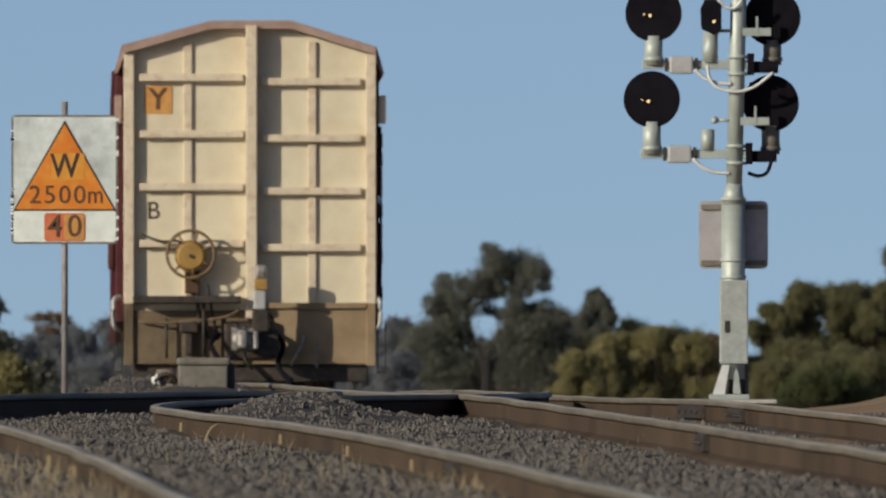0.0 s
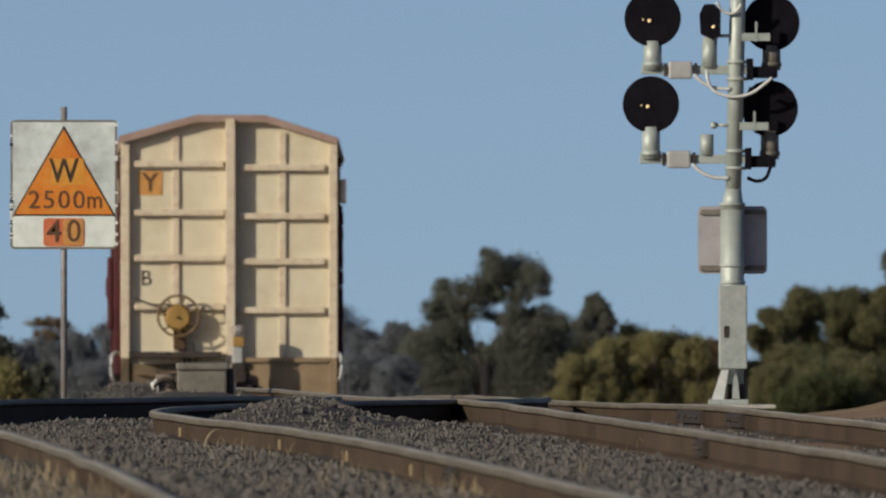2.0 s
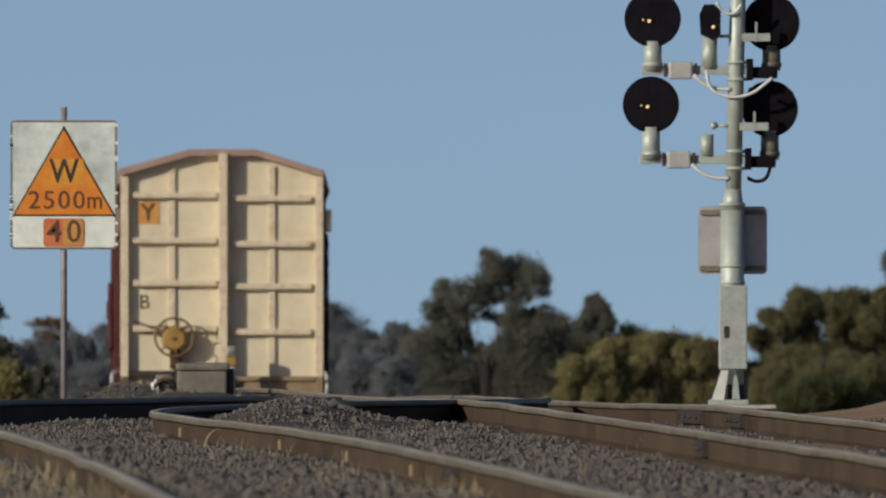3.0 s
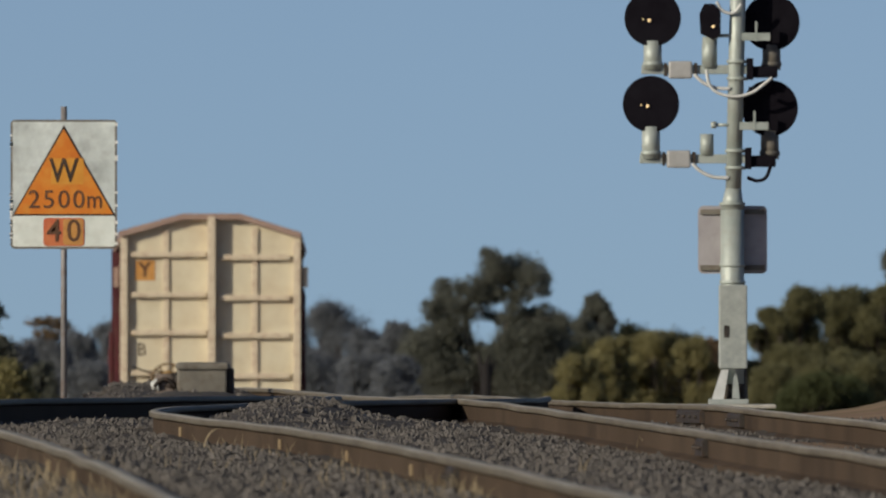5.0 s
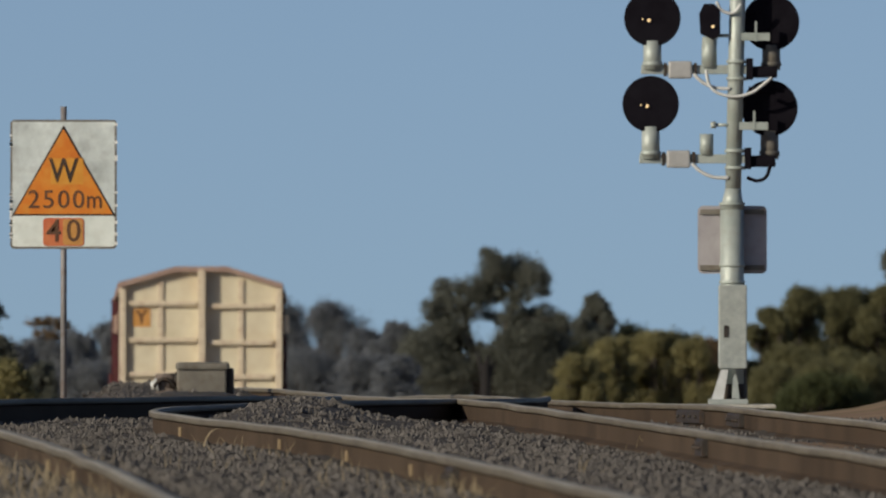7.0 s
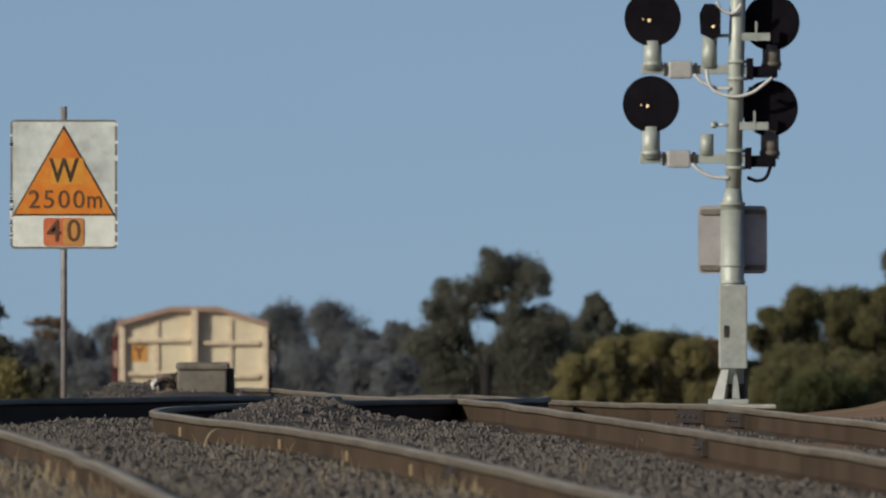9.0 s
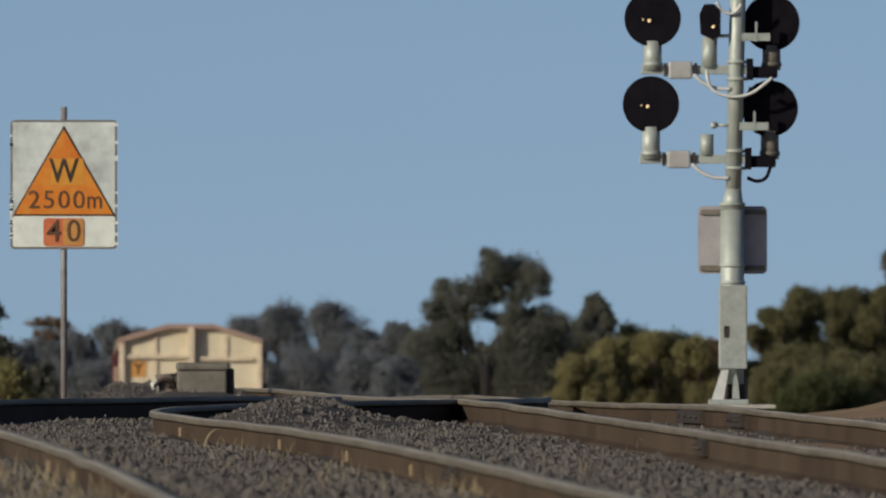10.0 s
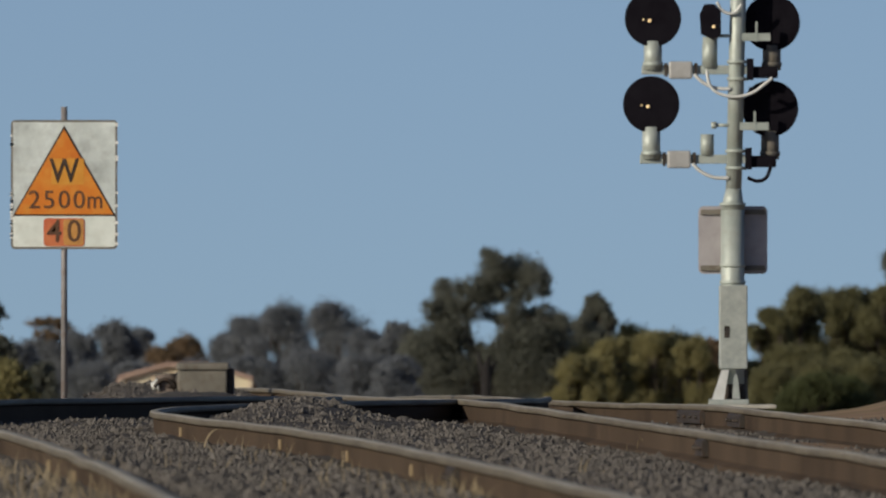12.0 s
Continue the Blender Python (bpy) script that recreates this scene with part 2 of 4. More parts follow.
def rounded(x0, x1, z0, z1, r):
    """The outline of a rectangle with round corners."""
    out = []
    for cx, cz, a0 in ((x1 - r, z1 - r, 0), (x0 + r, z1 - r, 90), (x0 + r, z0 + r, 180), (x1 - r, z0 + r, 270)):
        for k in range(5):
            a = radians(a0 + 22.5 * k)
            out.append((cx + r * math.cos(a), cz + r * math.sin(a)))
    return out


def letters(name, text, size, x, y, z, material, parent, label="", wide=1.0, bold=0.0):
    """Upright lettering that faces -y, centred on x, with its middle at z."""
    cu = bpy.data.curves.new(name, "FONT")
    cu.body, cu.size, cu.align_x, cu.align_y, cu.extrude, cu.offset, cu.resolution_u = text, size, "CENTER", "CENTER", 0.002, bold, 3
    tmp = bpy.data.objects.new(name, cu)
    scene.collection.objects.link(tmp)
    me = bpy.data.meshes.new_from_object(tmp.evaluated_get(bpy.context.evaluated_depsgraph_get()))
    bpy.data.objects.remove(tmp)
    bpy.data.curves.remove(cu)
    me.transform(pose(x, y, z, 90) @ Matrix.Diagonal((wide, 1, 1, 1)))
    me.materials.clear()
    me.materials.append(material)
    ob = new(name, me)
    ob.parent = parent
    return tagged(ob, label) if label else ob


def glide(table, t):
    """A smooth curve through (t, value) pairs."""
    if t <= table[0][0]:
        a, b = table[0], table[1]
        return a[1] + (b[1] - a[1]) * (t - a[0]) / (b[0] - a[0])
    if t >= table[-1][0]:
        a, b = table[-2], table[-1]
        return b[1] + (b[1] - a[1]) * (t - b[0]) / (b[0] - a[0])
    for i in range(len(table) - 1):
        if table[i][0] <= t <= table[i + 1][0]:
            break

    def slope(k):
        k0, k1 = max(k - 1, 0), min(k + 1, len(table) - 1)
        return (table[k1][1] - table[k0][1]) / (table[k1][0] - table[k0][0])

    (t0, v0), (t1, v1) = table[i], table[i + 1]
    h = t1 - t0
    s = (t - t0) / h
    return v0 * (2 * s ** 3 - 3 * s * s + 1) + slope(i) * h * (s ** 3 - 2 * s * s + s) + v1 * (3 * s * s - 2 * s ** 3) + slope(i + 1) * h * (s ** 3 - s * s)


# ---- the line of the railway: y is the distance along it ----
RAIL_Z = [(40, 0.0), (112, 0.0), (123, -0.003), (132, -0.045), (140, -0.070), (150, -0.090), (160, -0.112), (172, -0.180), (180, -0.30), (195, -0.605), (211, -0.92), (227, -1.25), (243, -1.56), (272.6, -2.28), (287, -2.665),
          (301.6, -3.03), (329.5, -3.715), (343, -4.05), (356, -4.45), (369, -4.87), (480, -7.0)]
MAIN_X = [(40, 4.2), (79, 2.71), (103, 1.82), (121.5, 1.06), (140, 0.14), (160, -0.79), (180, -1.64), (195, -2.092), (227, -2.685), (272.6, -3.505), (301.6, -4.035), (329.5, -4.545), (349.6, -4.905), (388, -5.585)]
LOOP_X = [(40, 0.85), (62, -0.09), (79, -0.76), (95, -1.53), (108, -2.45), (113, -2.56), (117, -2.2), (120, -1.6), (123, -0.97), (126, -0.47), (130, -0.2), (135, -0.05), (139, 0.0)]
# how far the outer rail of the main track and the outer rail of the loop lie off the common level
CANT = [(40, -0.036), (140, -0.036), (155, -0.05), (172, -0.085), (190, -0.04), (200, 0.0), (480, 0.0)]
LOOP_LIFT = [(40, 0.0), (105, 0.0), (114, 0.022), (130, 0.015), (139, 0.0)]
HALF_GAUGE = 0.80


def rail_z(y):
    return glide(RAIL_Z, y)


def ground_z(x, y):
    """The earth: level with the foot of the track up to the crest, then falling away and flattening far off."""
    if y < 480:
        z = rail_z(y)
    else:
        z = -7.0 - 24.0 * (1 - math.exp(-(y - 480) / 1100.0))
    bank = 0.20 * math.exp(-((x - 3.95) / 0.42) ** 2 - ((y - 150) / 9.0) ** 2)
    return z - 0.22 + bank + 0.06 * noise.noise((x * 0.12, y * 0.05, 0))


def build_ground():
    xs = [-1600, -700, -300, -120, -60, -30, -18, -12, -9] + [-7 + 0.5 * i for i in range(29)] + [9, 12, 18, 30, 60, 120, 300, 700, 1600]
    ys = [-300, -60, 0, 30] + [40 + 2.0 * i for i in range(90)] + [225 + 10 * i for i in range(36)] + [620, 700, 850, 1100, 1500, 2200, 3200, 4800]
    bm = bmesh.new()
    grid = [[bm.verts.new((x, y, ground_z(x, y))) for x in xs] for y in ys]
    for a, b in zip(grid, grid[1:]):
        for i in range(len(xs) - 1):
            bm.faces.new((a[i], a[i + 1], b[i + 1], b[i])).smooth = True
    tagged(part("ground", bm, DIRT), "dry brown earth falling away beyond a crest", "ground", kind="structure")


def bed_z(x, y):
    lump = 0.035 * noise.noise((x * 1.1, y * 0.22, 3)) + 0.02 * noise.noise((x * 4, y * 1.5, 7))
    heap = 0.18 * math.exp(-((x + 0.93) / 0.48) ** 2 - ((y - 117) / 4.5) ** 2)
    heap += 0.10 * math.exp(-((x + 2.95) / 0.7) ** 2 - ((y - 168) / 5.0) ** 2)
    heap += 0.12 * math.exp(-((x + 1.9) / 0.75) ** 4 - ((y - 152) / 2.0) ** 2)
    heap += 0.165 * math.exp(-((x + 2.35) / 0.85) ** 4 - ((y - 160.8) / 2.4) ** 2)
    heap -= 0.045 * math.exp(-((x - glide(MAIN_X, y) - 0.1) / 0.66) ** 4)
    heap -= 0.035 / (1 + math.exp(-(x - glide(MAIN_X, y) + 1.25) * 8))
    if y < 104:
        heap += 0.075 * math.exp(-((x - glide(LOOP_X, y) + HALF_GAUGE - 0.28) / 0.22) ** 2)
    return rail_z(y) - 0.135 + lump + heap


def build_bed():
    bm = bmesh.new()
    ys = [44 + 0.4 * i for i in range(390)]
    grid = []
    for y in ys:
        lo, hi = min(glide(LOOP_X, y), glide(MAIN_X, y)) - 2.6, glide(MAIN_X, y) + 2.6
        row = []
        for i in range(49):
            x = lo + (hi - lo) * i / 48
            z = bed_z(x, y)
            edge = min(i, 48 - i)
            if edge < 5:
                z += (ground_z(x, y) - 0.05 - z) * (1 - edge / 5)
            row.append(bm.verts.new((x, y, z)))
        grid.append(row)
    for a, b in zip(grid, grid[1:]):
        for i in range(48):
            bm.faces.new((a[i], a[i + 1], b[i + 1], b[i])).smooth = True
    tagged(part("ballast_bed", bm, BED), "brown crushed stone ballast bed under two tracks", "ballast", kind="structure")


def build_track(name, table, y0, y1, label, canted=False):
    """Two flat-bottomed rails with rounded heads; the outer rail of a canted track lies lower."""
    track = thing(name, pose(0, 0, 0), label, "railway track", "railway tracks")
    head = [(-0.020, 0.0), (0.020, 0.0), (0.032, -0.006), (0.036, -0.018), (0.036, -0.036), (0.011, -0.048), (0.010, -0.135), (0.065, -0.155), (0.065, -0.185),
            (-0.065, -0.185), (-0.065, -0.155), (-0.010, -0.135), (-0.011, -0.048), (-0.036, -0.036), (-0.036, -0.018), (-0.032, -0.006)]
    for side in (-HALF_GAUGE, HALF_GAUGE):
        bm = bmesh.new()
        rings = []
        if canted:
            off = CANT if side > 0 else None
        else:
            off = LOOP_LIFT if side < 0 else None
        n = int((y1 - y0) / 0.8)
        for i in range(n + 1):
            y = y0 + (y1 - y0) * i / n
            x = glide(table, y) + side
            wob = 0.007 * noise.noise((y * 0.35, side * 9, len(name)))
            rings.append([bm.verts.new((x + hx + wob, y, rail_z(y) + (glide(off, y) if off else 0.0) + hz + wob * 0.8)) for hx, hz in head])
        for a, b in zip(rings, rings[1:]):
            for k in range(16):
                f = bm.faces.new((a[k], a[(k + 1) % 16], b[(k + 1) % 16], b[k]))
                f.material_index = 1 if k in (0, 15) else (0 if k in (1, 2, 3, 13, 14) else 2)
                f.smooth = k in (0, 1, 2, 3, 13, 14, 15)
        bmesh.ops.recalc_face_normals(bm, faces=bm.faces)
        part("rail", bm, [RAIL_HEAD, RUST_TOP, RUST_WEB], track)
    return track


def add_anchors(track, table, side, places):
    for y in places:
        x = glide(table, y) + side - 0.055
        a = part("rail_anchor", box(bmesh.new(), -0.008, 0.010, -0.010, 0.010, -0.118, -0.062, 0.004), CLIP, track)
        a.location = (x, y, rail_z(y))


def add_fishplate(track, table, side, y, length):
    """A pair of dark joint bars with bolts against the rail's near side."""
    bm = bmesh.new()
    rings = []
    drop = 1.0 if table is MAIN_X and side > 0 else 0.0
    for i in range(7):
        yy = y + length * i / 6
        x, z = glide(table, yy) + side, rail_z(yy) + drop * glide(CANT, yy)
        rings.append([bm.verts.new((x + a, yy, z + b)) for a, b in ((-0.045, -0.128), (-0.045, -0.05), (-0.03, -0.038), (-0.011, -0.038), (-0.011, -0.128))])
    for a, b in zip(rings, rings[1:]):
        for k in range(5):
            bm.faces.new((a[k], a[(k + 1) % 5], b[(k + 1) % 5], b[k]))
    bm.faces.new(rings[0])
    bm.faces.new(rings[-1][::-1])
    bmesh.ops.recalc_face_normals(bm, faces=bm.faces)
    bar = part("fishplate", bm, BLACK_STEEL, track, "dark steel joint bar")
    for i in range(4):
        yb = y + length * (i + 0.5) / 4
        x = glide(table, yb) + side
        part("bolt", rod(bmesh.new(), (x - 0.065, yb, rail_z(yb) + drop * glide(CANT, yb) - 0.085), (x - 0.04, yb, rail_z(yb) + drop * glide(CANT, yb) - 0.085), 0.011, sides=6), BLACK_STEEL, bar)


build_ground()
build_bed()
loop_track = build_track("railway_track", LOOP_X, 44, 138.5, "rusty steel loop track curving over the crest on ballast")
main_track = build_track("railway_track", MAIN_X, 44, 420, "rusty steel main track climbing over the crest on ballast", True)
add_fishplate(main_track, MAIN_X, -HALF_GAUGE, 93.4, 0.7)
add_fishplate(main_track, MAIN_X, HALF_GAUGE, 123.0, 2.6)
add_fishplate(main_track, MAIN_X, HALF_GAUGE, 118.6, 1.4)
add_fishplate(loop_track, LOOP_X, HALF_GAUGE, 78.0, 0.7)
add_anchors(loop_track, LOOP_X, HALF_GAUGE, (105.3, 96.4, 89.2, 82.0))
add_anchors(loop_track, LOOP_X, -HALF_GAUGE, (84.0, 79.0))


# ---- the wagon ----
def build_wagon():
    w = thing("box_wagon", pose(0, 0, 0), "tall cream-ended maroon railway box wagon with ribbed end", "railway wagon")
    roof = [(-1.36, 3.945), (-0.42, 4.21), (0.45, 4.21), (1.36, 3.925)]
    LONG = 13.5
    body = prism(bmesh.new(), [(-1.30, 0.95), (-1.30, 3.90), (-0.42, 4.12), (0.45, 4.12), (1.30, 3.88), (1.30, 0.95)], 0.06, LONG)
    part("end_wall", prism(bmesh.new(), [(-1.31, 0.52), (-1.31, 3.91), (-0.42, 4.15), (0.45, 4.15), (1.31, 3.89), (1.31, 0.52)], 0.0, 0.05), CREAM, w, "faded cream ribbed steel end wall")
    part("body", body, MAROON, w, "maroon steel van body")
    part("roof", prism(bmesh.new(), [(-1.47, 3.66), (-1.38, 3.965), (-0.42, 4.23), (0.45, 4.23), (1.37, 3.945), (1.45, 3.66), (1.41, 3.66), (1.33, 3.88), (0.45, 4.13), (-0.42, 4.13), (-1.33, 3.90), (-1.43, 3.66)], 0.03, LONG), PINKED, w, "faded pinkish red roof sheet")
    for s in (-1, 1):
        bm = bmesh.new()
        box(bm, 1.30 if s > 0 else -1.45, 1.37 if s > 0 else -1.30, 0.25, LONG - 0.2, 0.98, 3.72, 0.02)
        part("side_wall", bm, MAROON, w, "maroon ribbed side wall")
        for k in range(12):
            y = 0.5 + k * 1.08
            part("side_rib", box(bmesh.new(), 1.36 if s > 0 else -1.49, 1.40 if s > 0 else -1.44, y, y + 0.09, 0.95, 3.70), MAROON, w)
    arch = bmesh.new()
    for (xa, za), (xb, zb) in zip(roof, roof[1:]):
        prism(arch, [(xa, za), (xb, zb), (xb, zb - 0.075), (xa, za - 0.075)], -0.16, 0.0)
    part("roof_arch", arch, PINKED, w, "faded pinkish end roof arch")
    for x0, x1, d, z1 in ((-1.36, -1.25, 0.11, 3.88), (1.25, 1.36, 0.10, 3.86)):
        part("corner_post", box(bmesh.new(), x0, x1, -d, 0.0, 1.17, z1, 0.012), CREAM_TRIM, w)
        # the left foot shares the shade-darkened grime, the right one is only dusty
        part("corner_foot", box(bmesh.new(), x0 + 0.004, x1 - 0.004, -d + 0.01, -0.061, 0.50, 1.17, 0.012), SHADED_GRIME if x0 < 0 else DUST_CREAM, w, "dusty foot of the corner post")
    part("centre_post", box(bmesh.new(), -0.045, 0.075, -0.20, 0.0, 1.0, 4.17, 0.012), CREAM_TRIM, w)
    for x, z1 in ((-0.67, 4.0), (0.67, 4.0)):
        part("post", box(bmesh.new(), x - 0.045, x + 0.045, -0.036, 0.0, 1.19, z1, 0.01), CREAM_TRIM, w)
    for z in (3.61, 3.0, 2.43, 1.82):
        for x0, x1 in ((-1.24, -0.05), (0.08, 1.22)):
            bm = bmesh.new()
            dz = -0.045 if x0 > 0 else 0
            box(bm, x0 + 0.05, x1 - 0.02, -0.105, 0.0, z - 0.04 + dz, z + 0.04 + dz, 0.012)
            part("rib", bm, CREAM_TRIM, w)
    part("end_step", box(bmesh.new(), -1.26, -0.10, -0.36, 0.0, 1.175, 1.25, 0.008), BLACK_STEEL, w, "grimy steel end platform")
    part("end_step", box(bmesh.new(), 0.1, 1.26, -0.10, 0.0, 1.12, 1.18, 0.008), DUST_CREAM, w)
    # left half: grime darkened further for the shade under the platform
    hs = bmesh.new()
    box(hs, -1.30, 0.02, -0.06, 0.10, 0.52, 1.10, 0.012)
    part("headstock", hs, SHADED_GRIME, w, "grimy brown lower end panel, darkened for platform shade")
    part("headstock", box(bmesh.new(), 0.03, 1.30, -0.06, 0.10, 0.52, 1.10, 0.012), DUST_CREAM, w, "dust-covered cream lower end panel")
    part("buffer_beam", box(bmesh.new(), -1.27, 1.27, 0.02, 0.22, 0.33, 0.515, 0.02), BLACK_STEEL, w, "grimy black lower beam")
    uf = bmesh.new()
    box(uf, -0.25, 0.25, 0.1, LONG, 0.65, 0.95, 0.01)
    box(uf, -1.25, -1.12, 0.1, LONG, 0.72, 0.97, 0.01)
    box(uf, 1.12, 1.25, 0.1, LONG, 0.72, 0.97, 0.01)
    for k in range(8):
        box(uf, -1.2, 1.2, 0.6 + k * 1.7, 0.75 + k * 1.7, 0.75, 0.95)
    part("underframe", uf, BLACK_STEEL, w, "grimy black underframe")
    # hand brake
    hx, hz = -0.62, 1.68
    hb = bmesh.new()
    rod(hb, (hx, 0.0, hz), (hx, -0.24, hz), 0.12, sides=24)
    box(hb, hx - 0.08, hx + 0.08, -0.17, 0.0, hz - 0.40, hz - 0.1, 0.02)
    brake = part("hand_brake", hb, RUST, w, "rusty hand brake gear housing")
    hw = bmesh.new()
    cx, cz = hx - 0.02, hz + 0.02
    ring(hw, (cx, -0.29, cz), 0.255, 0.017)
    for k in range(7):
        a = 2 * math.pi * k / 7 + 0.35
        part("spoke", rod(bmesh.new(), (cx + 0.08 * math.cos(a), -0.27, cz + 0.08 * math.sin(a)), (cx + 0.255 * math.cos(a), -0.29, cz + 0.255 * math.sin(a)), 0.013, sides=8), RIM, brake)
    part("brake_wheel", hw, RIM, brake, "rusty spoked brake wheel")
    bell = bmesh.new()
    rod(bell, (cx, -0.30, cz - 0.02), (cx, -0.27, cz - 0.02), 0.13, 0.168, sides=28)
    rod(bell, (cx, -0.27, cz - 0.02), (cx, -0.24, cz - 0.02), 0.172, sides=28)
    part("brake_cover", bell, OCHRE, brake, "worn ochre round brake cover")
    part("hub", rod(bmesh.new(), (cx, -0.325, cz - 0.02), (cx, -0.29, cz - 0.02), 0.02, sides=12), BLACK_STEEL, brake)
    bm = bmesh.new()
    tube(bm, [(-1.18, -0.10, 1.92), (-0.95, -0.16, 1.84), (-0.80, -0.2, 1.85), (-0.72, -0.2, 1.80)], 0.014)
    part("release_rod", bm, BLACK_STEEL, brake)
    bm = bmesh.new()
    tube(bm, [(hx + 0.05, -0.12, hz - 0.35), (hx + 0.08, -0.10, 1.0), (hx + 0.2, -0.05, 0.75)], 0.022)
    part("brake_rod", bm, BLACK_STEEL, brake)
    bm = bmesh.new()
    tube(bm, [(hx + 0.16, -0.2, hz - 0.3), (hx + 0.22, -0.15, 1.05), (hx + 0.28, -0.1, 0.8)], 0.014)
    part("brake_chain", bm, BLACK_STEEL, brake)
    # coupler, hoses, cut lever
    cp = bmesh.new()
    box(cp, -0.12, 0.02, -0.45, 0.3, 0.68, 0.86, 0.03)
    box(cp, -0.17, 0.06, -0.60, -0.42, 0.65, 0.90, 0.045)
    coupler = part("coupler", cp, GREY_CAST, w, "worn steel knuckle coupler with bright patches")
    kn = bmesh.new()
    rod(kn, (-0.145, -0.66, 0.66), (-0.145, -0.66, 0.90), 0.058, sides=18)
    box(kn, -0.14, -0.04, -0.74, -0.62, 0.68, 0.88, 0.035)
    part("knuckle", kn, GREY_CAST, coupler, "rounded bright steel knuckle")
    part("knuckle_pin", rod(bmesh.new(), (-0.145, -0.66, 0.62), (-0.145, -0.66, 0.95), 0.02, sides=10), BLACK_STEEL, coupler)
    part("guard_arm", box(bmesh.new(), 0.03, 0.085, -0.70, -0.52, 0.67, 0.87, 0.025), GREY_CAST, coupler)
    part("lock_lift", tube(bmesh.new(), [(-0.05, -0.52, 0.66), (-0.06, -0.56, 0.58), (-0.02, -0.56, 0.50), (0.02, -0.52, 0.46)], 0.016), BLACK_STEEL, coupler)
    yoke = box(bmesh.new(), -0.28, 0.28, -0.14, 0.02, 0.58, 0.98, 0.03)
    part("draw_gear", yoke, BLACK_STEEL, w)
    for xs in ((0.28, 0.36, 0.30, 0.42), (-0.34, -0.42, -0.30, -0.26)):
        bm = tube(bmesh.new(), [(xs[0], -0.1, 0.85), (xs[1], -0.3, 0.72), (xs[2], -0.42, 0.50), (xs[3], -0.45, 0.34)], 0.028)
        rod(bm, (xs[3], -0.45, 0.36), (xs[3] + 0.02, -0.47, 0.26), 0.04, sides=10)
        part("air_hose", bm, BLACK, w, "black rubber air hose")
    bm = tube(bmesh.new(), [(-1.2, -0.12, 0.98), (-0.9, -0.18, 0.96), (-0.3, -0.22, 1.02), (-0.12, -0.4, 1.10)], 0.014)
    part("cut_lever", bm, DUSTY, w)
    part("stanchion", rod(bmesh.new(), (-0.90, -0.16, 0.58), (-0.90, -0.16, 1.02), 0.016, sides=8), BLACK_STEEL, w)
    part("stanchion", rod(bmesh.new(), (-0.50, -0.22, 0.62), (-0.50, -0.22, 1.17), 0.018, sides=8), BLACK_STEEL, w)
    bm = bmesh.new()
    box(bm, -0.76, -0.56, -0.24, -0.06, 0.86, 0.97, 0.02)
    box(bm, -0.70, -0.62, -0.20, -0.06, 0.62, 0.87, 0.015)
    part("brake_hanger", bm, BLACK_STEEL, w, "black brake hanger bracket")
    part("brake_pipe", tube(bmesh.new(), [(0.44, -0.12, 0.50), (0.50, -0.16, 0.62), (0.56, -0.14, 0.74), (0.58, -0.07, 0.84)], 0.018), GREY_CAST, w, "pale bent brake pipe")
    part("brake_pipe", tube(bmesh.new(), [(0.72, -0.10, 0.48), (0.73, -0.12, 0.60), (0.72, -0.08, 0.74)], 0.015), GREY_CAST, w, "pale bent brake pipe")
    # side steps and grab irons
    for s in (-1, 1):
        bm = bmesh.new()
        o = 1.40 if s < 0 else 1.33
        tube(bm, [(s * o, 0.02, 1.25), (s * (o + 0.07), -0.08, 1.2), (s * (o + 0.07), -0.08, 0.95), (s * o, 0.02, 0.88)], 0.024)
        part("grab_iron", bm, GREY_CASE, w, "pale painted grab iron")
        bm = bmesh.new()
        box(bm, s * 1.42 - 0.05, s * 1.42 + 0.05, -0.05, 0.22, 0.42, 0.45)
        box(bm, s * 1.42 - 0.05, s * 1.42 - 0.035, -0.02, 0.02, 0.45, 0.98)
        box(bm, s * 1.42 + 0.035, s * 1.42 + 0.05, -0.02, 0.02, 0.45, 0.98)
        part("foot_step", bm, BLACK_STEEL, w)
        bm = bmesh.new()
        o = -1.42 if s < 0 else 1.43
        box(bm, o - 0.04, o + 0.04, -0.02, 0.26, 3.12, 3.42, 0.01)
        # the right bracket's paler cream puts the sun on it into colour
        part("marker_bracket", bm, PINKED if s < 0 else CREAM_TRIM, w)
    bm = bmesh.new()
    for z in (2.95, 2.75, 2.2, 1.7, 1.3):
        box(bm, 1.37, 1.44, 0.4, 0.6, z - 0.09, z + 0.07, 0.01)
    tube(bm, [(1.41, 0.5, 3.1), (1.42, 0.5, 2.2), (1.41, 0.5, 1.2)], 0.02)
    part("door_gear", bm, MAROON, w)
    bm = bmesh.new()
    box(bm, -1.53, -1.46, 0.35, 0.75, 1.55, 2.45, 0.02)
    box(bm, -1.55, -1.50, 0.45, 0.65, 1.95, 2.2, 0.02)
    part("door_gear", bm, MAROON, w)
    # plates and lettering
    part("code_plate", box(bmesh.new(), -1.14, -0.84, -0.008, 0.0, 3.22, 3.52), ORANGE_PLATE, w, "orange plate with a dark letter")
    letters("letter", "Y", 0.32, -0.99, -0.011, 3.37, INK_BROWN, w, bold=0.006)
    letters("letter", "B", 0.27, -1.04, -0.004, 2.17, INK, w, bold=0.0)
